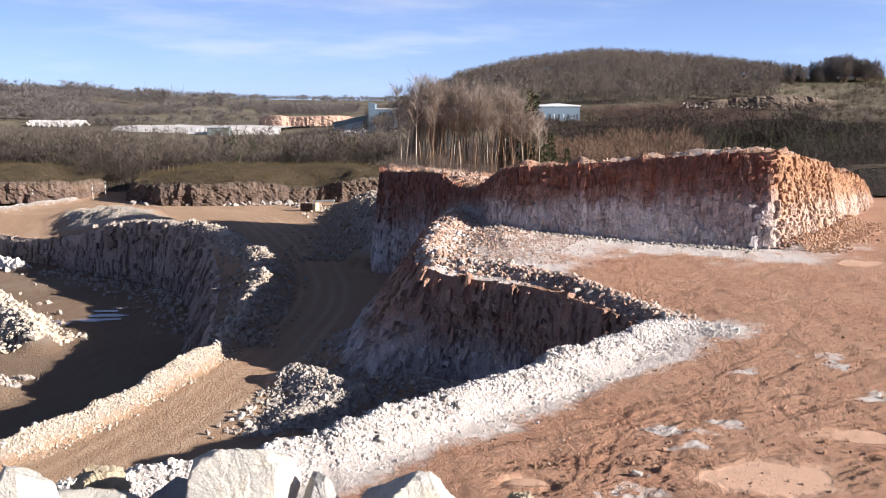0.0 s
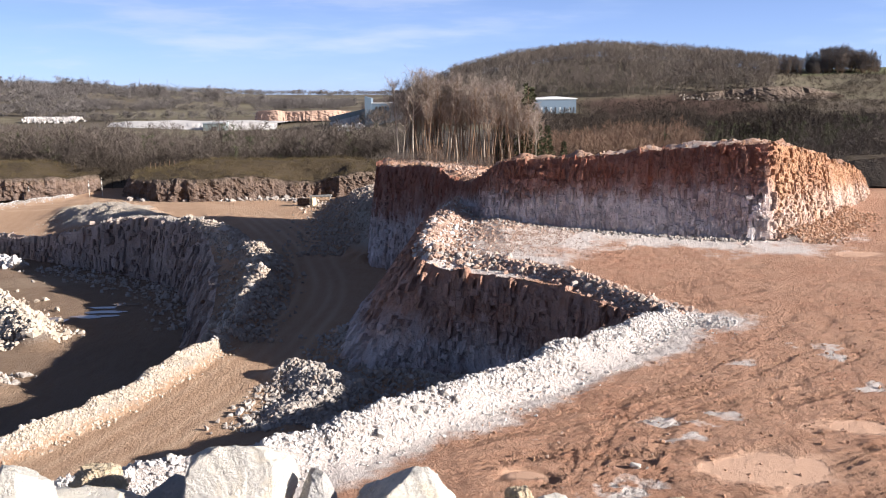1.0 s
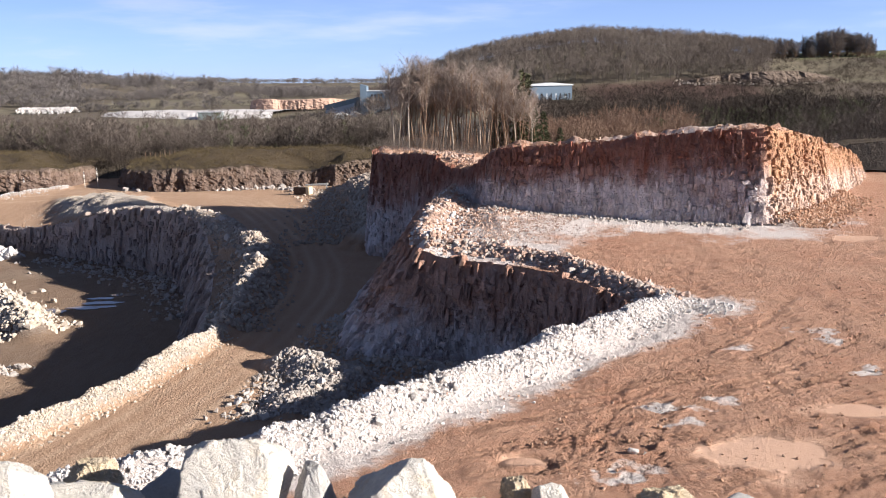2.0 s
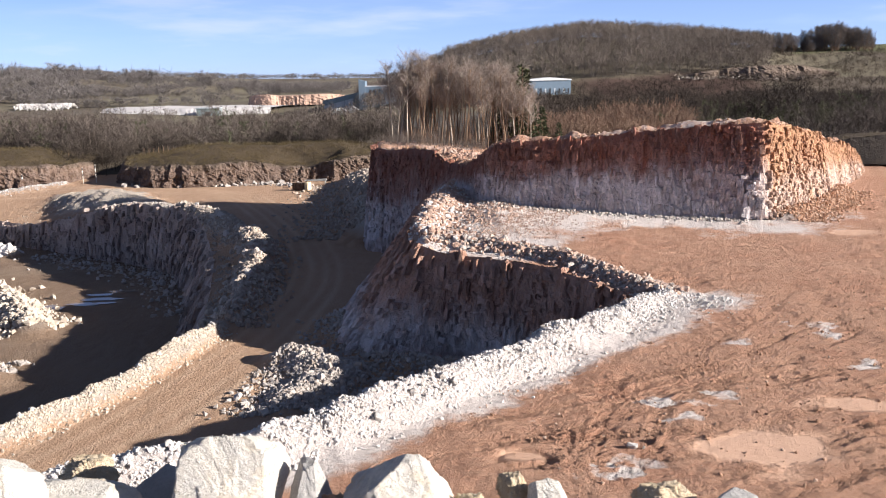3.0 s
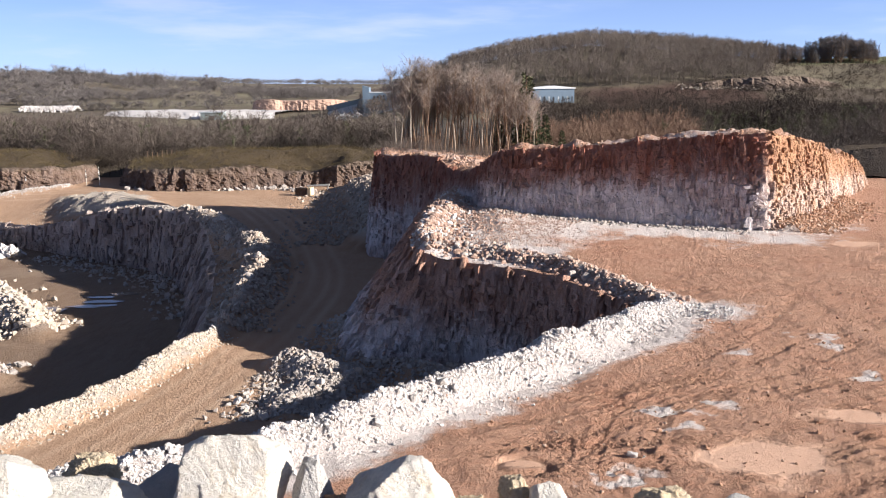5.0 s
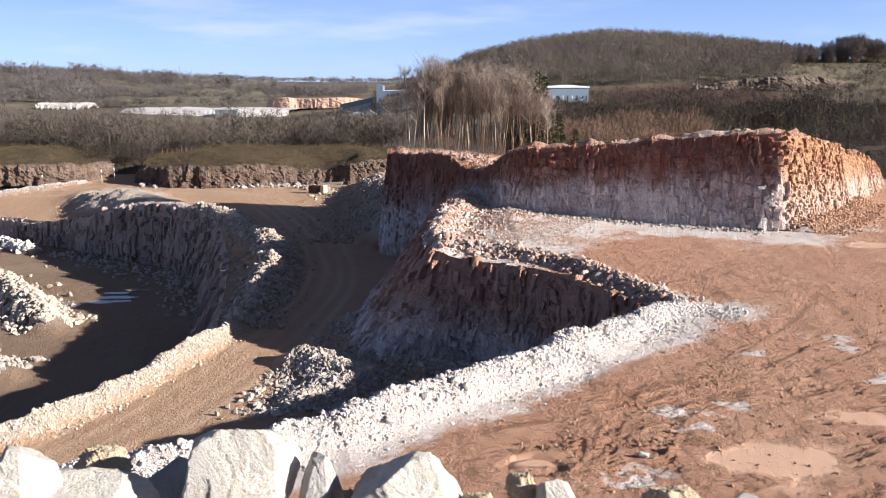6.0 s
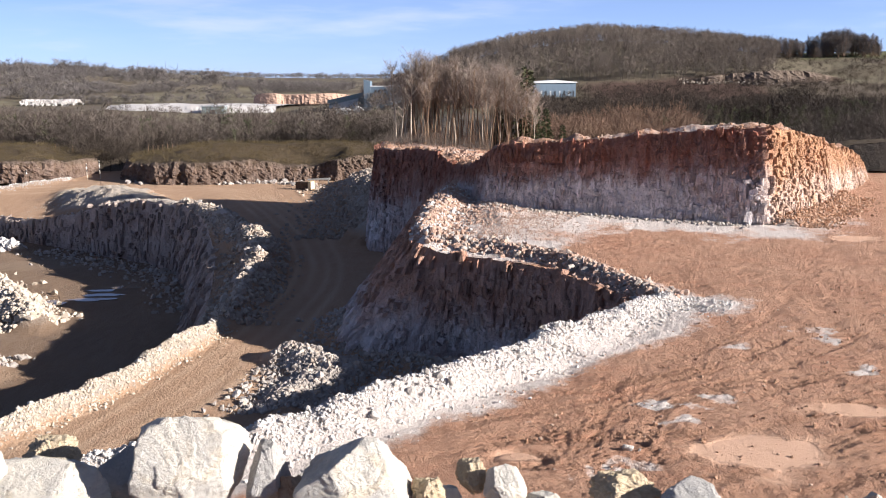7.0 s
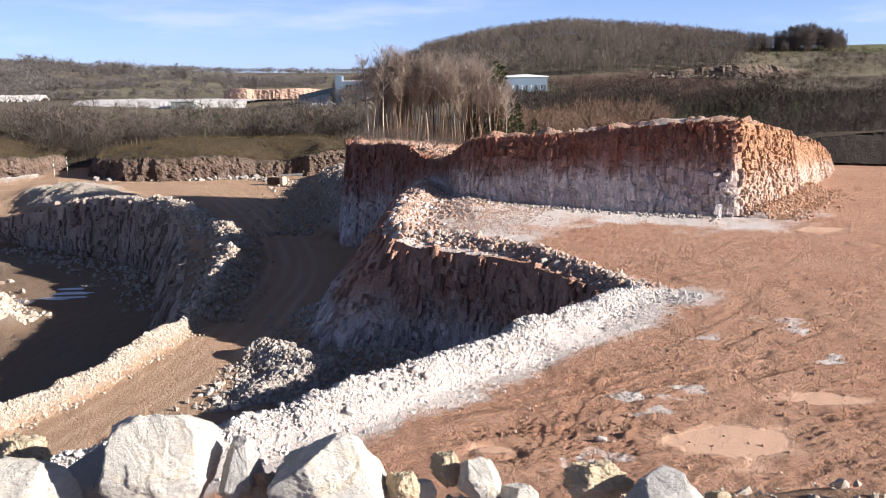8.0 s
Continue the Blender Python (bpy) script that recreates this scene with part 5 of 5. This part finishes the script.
def tree_thing(name, meshes, x, y, z, turn, sc, label, cat, group):
    e = new(name)
    e.location, e.rotation_euler, e.scale = (x, y, z), (0, 0, turn), (sc, sc, sc)
    put("trunk", meshes[0], e)
    put("crown", meshes[1], e)
    return tagged(e, label, cat, group)


def pair(name, shape, m1, m2):
    (a, b), (c, d) = shape
    return mesh_of(name + "_trunk", a, b, m1, True), mesh_of(name + "_crown", c, d, m2)


def surface(x, y):
    return float(np.where(inside(np.array([x]), np.array([y]), block_poly), block_top(np.array([x]), np.array([y])), ground_z(np.array([x]), np.array([y])))[0])


BIRCHES = [pair("birch", bare_tree(600 + i, 13.4, 2 if i == 2 else 1, .46, .85), M_BIRCH, M_TWIG) for i in range(5)]
THIN = [pair("sapling", bare_tree(620 + i, 13, 1, .52, .6), M_TRUNK, M_TWIG) for i in range(4)]
FIRS = [pair("fir", fir(640 + i, 12, .12 if i else .3), M_TRUNK, M_FIR) for i in range(3)]
rng = np.random.RandomState(77)
# pale birches at the copse's near edge: x per metre of distance, distance, height factor
for a, y, s in ((-.050, 121, 1.04), (-.032, 119, 1.1), (-.022, 122, 1.0), (-.010, 124, .98), (.021, 119, 1.14), (.034, 122, 1.06), (.088, 121, 1.04), (.098, 119, .98), (.116, 117, .66), (-.040, 123, .98), (.062, 121, 1.04),
                (-.015, 120, 1.0), (.004, 122, 1.06), (.012, 120, 1.0), (.075, 121, 1.04), (.047, 123, 1.06), (.054, 119, 1.0), (-.045, 119, .8)):
    tree_thing("birch_tree", BIRCHES[rng.randint(5)], a * y, y, surface(a * y, y), rng.uniform(0, 6.28), s * .88, "tall bare birch with a pale sunlit trunk", "tree", "copse on the block")
for i in range(95):
    a = rng.uniform(-.052, .122)
    y = rng.uniform(118, 126)
    tree_thing("bare_tree", THIN[rng.randint(4)], a * y, y, surface(a * y, y), rng.uniform(0, 6.28), rng.uniform(.78, 1.04) * (.92 - max(0, a - .085) * 8), "slender leafless brown tree in the copse", "tree", "copse on the block")
for a, y, s in ((.106, 122, 1.0), (.101, 125, .9), (.118, 120, .55), (.13, 123, .52), (-.055, 150, .6), (-.068, 158, .55), (-.085, 162, .5), (-.06, 166, .6), (.15, 128, .45), (.075, 125, .85)):
    tree_thing("fir_tree", FIRS[rng.randint(3)], a * y, y, surface(a * y, y), rng.uniform(0, 6.28), s, "dark green conifer with brown trunk", "tree", "conifers in the copse")


def small_tree(seed, twigs=46, spread=.26, start=.3, thick=1.0):
    """A simple leafless tree, 1 m high, as triangles, for woods far off."""
    r = np.random.RandomState(seed)
    parts = []

    def blade(p, q, w):
        d = q - p
        s = np.cross(d, r.normal(size=3))
        s *= w / (np.linalg.norm(s) + 1e-9)
        parts.append((np.array([p - s, p + s, q]), np.array([[0, 1, 2]])))
    top = np.array([r.normal(0, .03), r.normal(0, .03), 1.0])
    V, F = tube(np.array([[0, 0, -.03], top * .5, top]), np.array([.009, .006, .002]), 3)
    parts.append((V, np.vstack([F[:, :3], F[:, [0, 2, 3]]])))
    for i in range(10):
        f = start + (.95 - start) * r.uniform()
        az = r.uniform(0, 6.28)
        L = spread * (1.25 - f) * r.uniform(.7, 1.3)
        p = top * f
        q = p + np.array([math.cos(az), math.sin(az), r.uniform(.5, 1.2)]) * L
        blade(p, q, .005)
        for j in range(twigs // 10):
            o = p + (q - p) * r.uniform(.3, 1)
            blade(o, o + (r.normal(size=3) + (0, 0, .7)) * L * .42, r.uniform(.002, .0045) * thick)
    return joined(parts)


def woods(name, x, y, h, mat, seed, label, kinds, width=1.0, z=None):
    r = np.random.RandomState(seed)
    z = ground_z(x, y) if z is None else z
    k = r.randint(0, len(kinds), len(x))
    a = r.uniform(0, 6.28, len(x))
    w = h * width * r.uniform(.8, 1.25, len(x))
    vs, fs, b = [], [], 0
    for i, (V, F) in enumerate(kinds):
        m = np.where(k == i)[0]
        if not len(m):
            continue
        c, s = np.cos(a[m])[:, None], np.sin(a[m])[:, None]
        W = np.stack([(V[:, 0] * c - V[:, 1] * s) * w[m, None] + x[m, None], (V[:, 0] * s + V[:, 1] * c) * w[m, None] + y[m, None], V[:, 2] * h[m, None] + z[m, None]], -1)
        vs.append(W.reshape(-1, 3))
        fs.append((F[None] + (b + np.arange(len(m)) * len(V))[:, None, None]).reshape(-1, 3))
        b += len(m) * len(V)
    return tagged(put(name, mesh_of(name, np.vstack(vs), np.vstack(fs), mat)), label, "woodland", kind="stuff")


BARE = [small_tree(700 + i, 170, .36, .2, 1.2) for i in range(6)]
FAR = [small_tree(770 + i, 150, .5, .08, 4.0) for i in range(5)]
BUSH = [small_tree(720 + i, 150, .5, .05) for i in range(5)]
LITE = [small_tree(740 + i, 110, .36, .2, 1.6) for i in range(6)]


def plot(seed, n, a0, a1, y0, y1, even=False):
    """Places between two bearings (x per metre ahead) and two distances."""
    r = np.random.RandomState(seed)
    y = np.sqrt(r.uniform(y0 * y0, y1 * y1, n)) if not even else r.uniform(y0, y1, n)
    return r.uniform(a0, a1, n) * y, y, r


def wood_plot(name, n, a0, a1, y0, y1, h0, h1, mat, seed, label, kinds, width=1.0, surf=None):
    x, y, r = plot(seed, n, a0, a1, y0, y1)
    woods(name, x, y, r.uniform(h0, h1, n) * (1 + .35 * vnoise(x * .07, y * .07, seed=seed)), mat, seed, label, kinds, width, surf(x, y) if surf else None)


wood_plot("copse_undergrowth", 60, -.055, .13, 116, 128, 1, 2.6, M_WOOD_RED, 813, "dark brambles and saplings under the copse", BUSH, 1.0, lambda x, y: np.where(inside(x, y, block_poly), block_top(x, y), ground_z(x, y)))
wood_plot("block_scrub", 110, -.065, .06, 101, 118, .5, 1.6, M_WOOD_GREY, 816, "dead brambles on the block's back edge", BUSH, 1.4, block_top)
wood_plot("copse_backing", 230, -.075, .14, 160, 215, 6, 9.5, M_WOOD_GREY, 814, "bare woodland behind the copse", BARE, 1.0)
wood_plot("edge_scrub", 170, .24, .6, 122, 150, 1.5, 4, M_WOOD_GREY, 815, "pale scrub behind the dark bank", BUSH, 1.2)
# west woods behind the grass banks
wood_plot("west_wood", 1000, -.62, -.05, 206, 290, 4, 10, M_WOOD_GREY, 801, "bare grey-brown winter woodland", BARE, 1.1)
wood_plot("west_wood", 500, -.62, -.05, 206, 260, 3, 6, M_WOOD_DARK, 802, "dark leafless undergrowth in the wood", BUSH, 1.3)
wood_plot("west_wood", 300, -.6, -.06, 300, 430, 4, 9, M_WOOD_GREY, 803, "bare winter woodland in the valley", BARE, 1.2)
wood_plot("notch_scrub", 60, -.44, -.36, 184, 205, 4, 7, M_WOOD_DARK, 812, "dark scrub filling the gap between the banks", BUSH, 1.2)
# east: reddish thicket behind the block, then the dark wood
wood_plot("thicket", 420, .10, .31, 138, 190, 5.5, 8.5, M_WOOD_RED, 804, "reddish-brown leafless thicket behind the block", BARE, .8)
wood_plot("east_wood", 1200, .11, .62, 190, 330, 5.5, 8.5, M_WOOD_DARK, 805, "dark leafless woodland in the valley", BARE, 1.15)
wood_plot("east_wood", 420, .20, .62, 150, 200, 3.5, 6, M_WOOD_GREY, 806, "pale shrubs at the edge of the dark wood", BUSH, 1.1)
SPRUCE = [small_tree(760 + i, 260, .2, .06) for i in range(4)]
wood_plot("conifers", 26, -.55, -.06, 204, 250, 6, 9.5, M_FIR, 820, "dark green conifers scattered in the bare wood", SPRUCE, 1.3)
wood_plot("conifers", 130, .27, .6, 165, 215, 4, 7.5, M_FIR, 821, "young dark green conifers below the wooded slope", SPRUCE, 1.3)
# the wooded hill
hx, hy, hr = plot(807, 4200, -.09, .40, 455, 690)
keep = hx < 238 - (hy - 455) * .05
hx, hy = hx[keep], hy[keep]
woods("hill_wood", hx, hy, hr.uniform(8, 12, len(hx)), M_WOOD_HILL, 807, "pale bare trees covering the rounded hill", LITE, .95)
wood_plot("hill_scrub", 1100, .10, .62, 330, 440, 2, 5, M_WOOD_DARK, 808, "brown scrub on the slope below the hill", BUSH, 1.6)
wood_plot("slope_scrub", 900, .28, .62, 440, 540, 1.5, 4, M_WOOD_DARK, 822, "brown scrub and brambles on the eastern slope", BUSH, 1.8)
# hedges and single trees on the western fields and the far skyline
fx, fy, fr = plot(809, 3400, -.62, -.10, 620, 1400)
keep = fbm(fx * .011, fy * .007, seed=58, octaves=3) > .14
fx, fy = fx[keep], fy[keep]
woods("field_trees", fx, fy, fr.uniform(5, 13, len(fx)), M_WOOD_FAR, 809, "clumps of bare trees among winter fields", FAR, 1.3)
sx, sy, sr = plot(810, 170, -.60, -.26, 1240, 1330)
woods("skyline_trees", sx, sy, sr.uniform(6, 22, 170), M_WOOD_FAR, 810, "bare trees along the western skyline", FAR, 1.2)
wood_plot("far_trees", 420, -.5, 0, 2600, 3700, 10, 18, M_WOOD_FAR, 811, "distant trees on the horizon hills", FAR, 2.0)
for hseed, (p, q) in enumerate((((-330, 700), (-150, 760)), ((-520, 900), (-220, 880)), ((-640, 1080), (-330, 1040)), ((-420, 760), (-470, 1150)), ((-300, 820), (-330, 1200)))):
    r = np.random.RandomState(900 + hseed)
    t = r.uniform(0, 1, 90)
    x, y = p[0] + (q[0] - p[0]) * t + r.normal(0, 3, 90), p[1] + (q[1] - p[1]) * t + r.normal(0, 3, 90)
    woods("hedge", x, y, r.uniform(3, 8, 90), M_WOOD_FAR, 900 + hseed, "overgrown hedge between winter fields", FAR, 1.6)

# the round clump on the eastern ridge
CLUMP = [pair("clump_tree", bare_tree(650 + i, 15, 4, .12, .8, 1.6), M_TRUNK, M_WOOD_FAR) for i in range(3)]
r = np.random.RandomState(66)
for i in range(96):
    right = i % 8 < 5
    cx, half, tall = (268, 21, 1.22) if right else (231, 17, .86)
    f = r.uniform(-1, 1)
    x, y = cx + half * f, r.uniform(548, 580)
    s = tall * (1 - .45 * f * f) * r.uniform(.85, 1.05)
    tree_thing("clump_tree", CLUMP[i % 3], x, y, float(ground_z(np.array([x]), np.array([y]))[0]) - 1.2, r.uniform(0, 6.28), s, "dark bare tree in a hilltop clump", "tree", "hilltop clump")

# coarse grass on the old benches
gr = np.random.RandomState(67)
gx_, gy_ = gr.uniform(-125, -10, 5200), gr.uniform(163, 200, 5200)
gk = inside(gx_, gy_, bank_polys[0]) | inside(gx_, gy_, bank_polys[1])
gx_, gy_ = gx_[gk], gy_[gk]
gz_ = np.where(inside(gx_, gy_, bank_polys[0]), bank_tops[0](gx_, gy_), bank_tops[1](gx_, gy_))
woods("grass_tufts", gx_, gy_, gr.uniform(.25, .8, len(gx_)), M_TUFT, 68, "coarse dead grass and brambles on the bank", BUSH, 2.2, gz_ - .05)

# ---- banks, far workings, plant ----
def ridge_bank(name, line, mat, label, back=14.0):
    e, run = curve_pts(line, 1.0)
    poly = [tuple(q[:2]) for q in e] + [(line[-1][0] + 4, line[-1][1] + back), (line[0][0] - 4, line[0][1] + back)]
    xs, ys = [q[0] for q in poly], [q[1] for q in poly]

    def top(x, y):
        d, _, _, s = seg_dist(x, y, e)
        z = np.interp(s, run, e[:, 2])
        return z + (ground_z(x, y) - z) * smooth(back * .45, back * .95, d) + .2 * fbm(x * .3, y * .3, seed=95)
    st = max(.8, back / 30)
    return floor_patch(name, poly, top, mat, np.arange(min(xs), max(xs) + st, st), np.arange(min(ys), max(ys) + st, st))


DARK_BANK = [(52, 117, 2.6, .2, .9), (58, 114, 3.6, .2, .9), (70, 110, 4.5, .2, .9), (98, 102, 5.4, .2, .9)]
tagged(put("bank_dark", ridge_bank("bank_dark", DARK_BANK, M_GRASS, "")), "grass on a dark earth bank", "bank", kind="structure")
# sun grazes this face; its shade is in the soil colour
tagged(put("wall_bank_dark", cliff("wall_bank_dark", DARK_BANK, M_SOIL, .6, .4, .08, (3, 2), 85)), "earth bank beyond the red floor, coloured dark for its shade", "bank", kind="structure")
CUT = [(128, 455, 11.5, 8, .5), (140, 448, 14, 7.5, .6), (158, 450, 16.2, 8, .3), (176, 446, 17.4, 8, .8), (194, 449, 17.2, 8, .25), (208, 454, 15.2, 9, .6), (222, 462, 12.5, 9, .8)]
tagged(put("bank_cut", ridge_bank("bank_cut", CUT, M_GRASS, "", 70)), "rough grass above an old working", "bank", kind="structure")
tagged(put("wall_cut", cliff("wall_cut", CUT, M_CUT, 1.2, .6, 1.6, (5, 5), 87)), "pale disused rock face on the hillside", "rock face", kind="structure")
strew("cut_rubble", [(q[0], q[1] - 4) for q in CUT[:6]], 260, 2.5, .4, 1.3, lambda x, y: ground_z(x, y) + 1.0, M_CREAM, 141, "pale boulders below the disused face")
WHITE_SHELF = [(-206, 524, -1.4, -8, 1.4), (-190, 518, -.7, -8, 1.4), (-168, 512, -1.6, -8, 1.4), (-140, 508, -.9, -8, 1.4), (-118, 505, -1.3, -8, 1.4), (-98, 506, -1.6, -8, 1.4)]
tagged(put("floor_far", ridge_bank("floor_far", WHITE_SHELF, M_WHITE, "", 90)), "white stone yard of the far works", "quarry floor", kind="structure")
tagged(put("wall_far", cliff("wall_far", WHITE_SHELF, M_WHITE, 1.5, .9, .7, (4, 3), 88)), "low white bank of quarried stone", "bank", kind="structure")
RED_FACE = [(-126, 600, 1, -2, .3), (-124, 566, 4.8, -2, .2), (-110, 560, 5.6, -2, .2), (-104, 566, 4.2, -2, .2), (-88, 562, 4.6, -2, .2), (-70, 566, 5.2, -2, .2), (-60, 600, 3, -2, .3)]
tagged(put("bank_red", ridge_bank("bank_red", RED_FACE, M_PINK, "", 60)), "pinkish ground over the far face", "bank", kind="structure")
tagged(put("wall_red", cliff("wall_red", RED_FACE, M_PINK, .9, .5, 1.2, (4, 3), 89)), "far reddish quarry face", "rock face", kind="structure")
strew("far_heap", [(-345, 705, 0, 0), (-322, 700, 0, 0), (-300, 703, 0, 0)], 1400, 5, .6, 2.0, lambda x, y: ground_z(x, y) + 4.2 * np.exp(-((y - 701) / 7) ** 2), M_WHITE, 142, "white stockpile in the valley", power=1.2)


def box_bm(bm, x0, x1, y0, y1, z0, z1, slope=0.0):
    v = [bm.verts.new(p) for p in ((x0, y0, z0), (x1, y0, z0), (x1, y1, z0), (x0, y1, z0), (x0, y0, z1), (x1, y0, z1 + slope), (x1, y1, z1 + slope), (x0, y1, z1))]
    for f in ((0, 3, 2, 1), (4, 5, 6, 7), (0, 1, 5, 4), (1, 2, 6, 5), (2, 3, 7, 6), (3, 0, 4, 7)):
        bm.faces.new([v[i] for i in f])


def part(name, bm, mat, parent, label="", bevel=0.0):
    if bevel:
        bmesh.ops.bevel(bm, geom=bm.edges[:], offset=bevel, segments=2, affect="EDGES")
    me = bpy.data.meshes.new(name)
    bm.to_mesh(me)
    bm.free()
    me.materials.append(mat)
    ob = put(name, me, parent)
    return tagged(ob, label) if label else ob


def box_part(name, mat, parent, dims, label="", slope=0.0, bevel=0.0):
    bm = bmesh.new()
    box_bm(bm, *dims, slope)
    return part(name, bm, mat, parent, label, bevel)


def barn(name, x, y, z, w, d, h, rise, wall, roofm, label, turn=0.0, windows=0, door=True):
    """A clad works building: walls, pitched roof, door, windows."""
    e = new(name)
    e.location, e.rotation_euler = (x, y, z), (0, 0, turn)
    box_part("wall", wall, e, (-w / 2, w / 2, -d / 2, d / 2, 0, h))
    bm = bmesh.new()
    o = .5
    prof = [(-w / 2 - o, h), (-w / 2 - o + .1, h + .5), (0, h + rise), (w / 2 + o - .1, h + .5), (w / 2 + o, h)]
    a = [bm.verts.new((px, -d / 2 - o, pz + .02)) for px, pz in prof]
    b = [bm.verts.new((px, d / 2 + o, pz + .02)) for px, pz in prof]
    bm.faces.new(a[::-1])
    bm.faces.new(b)
    for i in range(5):
        bm.faces.new((a[i], a[(i + 1) % 5], b[(i + 1) % 5], b[i]))
    part("roof", bm, roofm, e, "pale sheet roof")
    if door:
        box_part("door", M_DARK, e, (-w * .12, w * .12, -d / 2 - .12, -d / 2 + .1, 0, h * .6), "dark open loading door")
    for i in range(windows):
        cx = -w / 2 + w * (i + .5) / windows
        box_part("window", M_PALE if i % 2 else M_DARK, e, (cx - .3, cx + .3, -d / 2 - .1, -d / 2 + .1, h * .12, h * .45))
    return tagged(e, label, "building")


gz = -6.5
tower = new("plant_tower")
tower.location = (0, 480, gz)
box_part("wall", M_BLUE, tower, (-39.1, -28.1, 0, 16, 0, 16.2), "blue-grey clad main tower")
box_part("stair_tower", M_BLUE, tower, (-42.7, -39.0, -.5, 14, 0, 20.2), "taller slim stair shaft", -1.0)
box_part("side_wall", M_PALE, tower, (-29.0, -21.5, .6, 15, 0, 17.0), "pale sunlit cladding")
box_part("roof", M_ROOFW, tower, (-39.4, -27.6, -.3, 16.3, 16.2, 16.6))
for i in range(6):
    box_part("window", M_DARK, tower, (-31.2, -30.2, -.15, .2, 2.0 + i * 2.3, 3.4 + i * 2.3))
for i in range(3):
    box_part("panel", M_DARK, tower, (-36.6 + i * 1.9, -35.4 + i * 1.9, -.12, .2, 12.2, 14.4))
tagged(tower, "tall blue-grey clad processing tower of the works", "building")
shed = new("plant_shed")
shed.location = (0, 490, gz)
box_part("wall", M_BLUE, shed, (-64, -42, 2, 24, 0, 6.5))
box_part("roof", M_ROOF, shed, (-65, -41.5, 0.6, 25, 6.5, 8.5), "grey-green sloping roof", 5.0)
box_part("conveyor", M_PALE, shed, (-64, -47, -1.6, .2, 4.0, 5.4), "pale inclined conveyor housing", 4.2)
tagged(shed, "long works shed with grey-green roof", "building")
barn("plant_office", -53.2, 470, gz, 7.6, 9, 3.4, 1.2, M_PALE, M_ROOFW, "small white works building with dark door")
barn("plant_store", -46, 476, gz, 5.5, 8, 3.0, 2.6, M_PALE, M_ROOFW, "small white gabled store beside the tower", door=False)
barn("blue_shed", 54.2, 404, float(ground_z(np.array([54.2]), np.array([404.]))[0]) + 3.4, 20, 14, 9.8 - 3.2, 1.4, M_BLUE, M_ROOFW, "blue clad shed with white curved roof", .12, 9, False)
# low lean-to sheds on the white yard
barn("yard_shed", -133, 497, -6, 13, 8, 4.6, .7, M_ROOF, M_PALE, "low grey shed by the white yard")

# ---- small things about the quarry ----
skip = new("stone_trough")
skip.location, skip.rotation_euler = (-25.1, 155, -7.45), (0, 0, -.35)
box_part("body", M_FARFACE, skip, (-1.7, .9, -.7, .7, 0, 1.35), "rusty dark side", 0, .06)
box_part("end_panel", M_CONC, skip, (.9, 1.6, -.75, .75, 0, 1.45), "pale cream end", 0, .06)
tagged(skip, "dark box-shaped skip with a pale cream end beside the road", "skip")
panel = new("steel_sheet")
panel.location = (-23.6, 162.5, float(road_z(np.array([-23.6]), np.array([162.5]))[0]))
box_part("sheet", M_GALV, panel, (-2.2, 2.2, -.6, .6, .9, 1.0), "", .25)
for q in (-1.9, 1.9):
    box_part("leg", M_GALV, panel, (q - .08, q + .08, -.5, .5, -.3, .95))
tagged(panel, "pale flat steel sheet on low legs", "metal sheet")
for px, py, ph in ((-73.6, 173, 3.6), (-71.5, 174.5, 4.0), (-84, 168.5, 2.8)):
    post = new("marker_post")
    post.location = (px, py, float(road_z(np.array([px]), np.array([py]))[0]) - .1)
    V, F = tube(np.array([[0, 0, 0], [0, 0, ph * .5], [0.03, 0, ph]]), np.array([.075, .07, .06]), 8)
    put("pole", mesh_of("pole", V, F, M_POST, True), post)
    for j in range(3):
        box_part("band", M_ROOFW if j % 2 else M_DARK, post, (-.09, .09, -.09, .09, ph * (.5 + .17 * j), ph * (.5 + .17 * j) + .28))
    tagged(post, "upright marker post with painted bands beside the road", "post", "marker posts")
V, F = tube(np.array([[0, 0, -.3], [0, 0, .6], [.02, 0, 1.25]]), np.array([.06, .055, .05]), 6)
post_me = mesh_of("fence_post", V, F, M_TRUNK, True)
fence = new("fence")
fence.location = (0, 0, 0)
for i in range(58):
    x = -66 + i * 1.05 if i < 40 else -150 + (i - 40) * 3.9
    y = 189.5 + .8 * math.sin(x * .2)
    p = put("post", post_me, fence)
    p.location = (x, y, -2.75 + .2 * math.sin(x))
tagged(fence, "low wooden post fence along the grass bank", "fence")
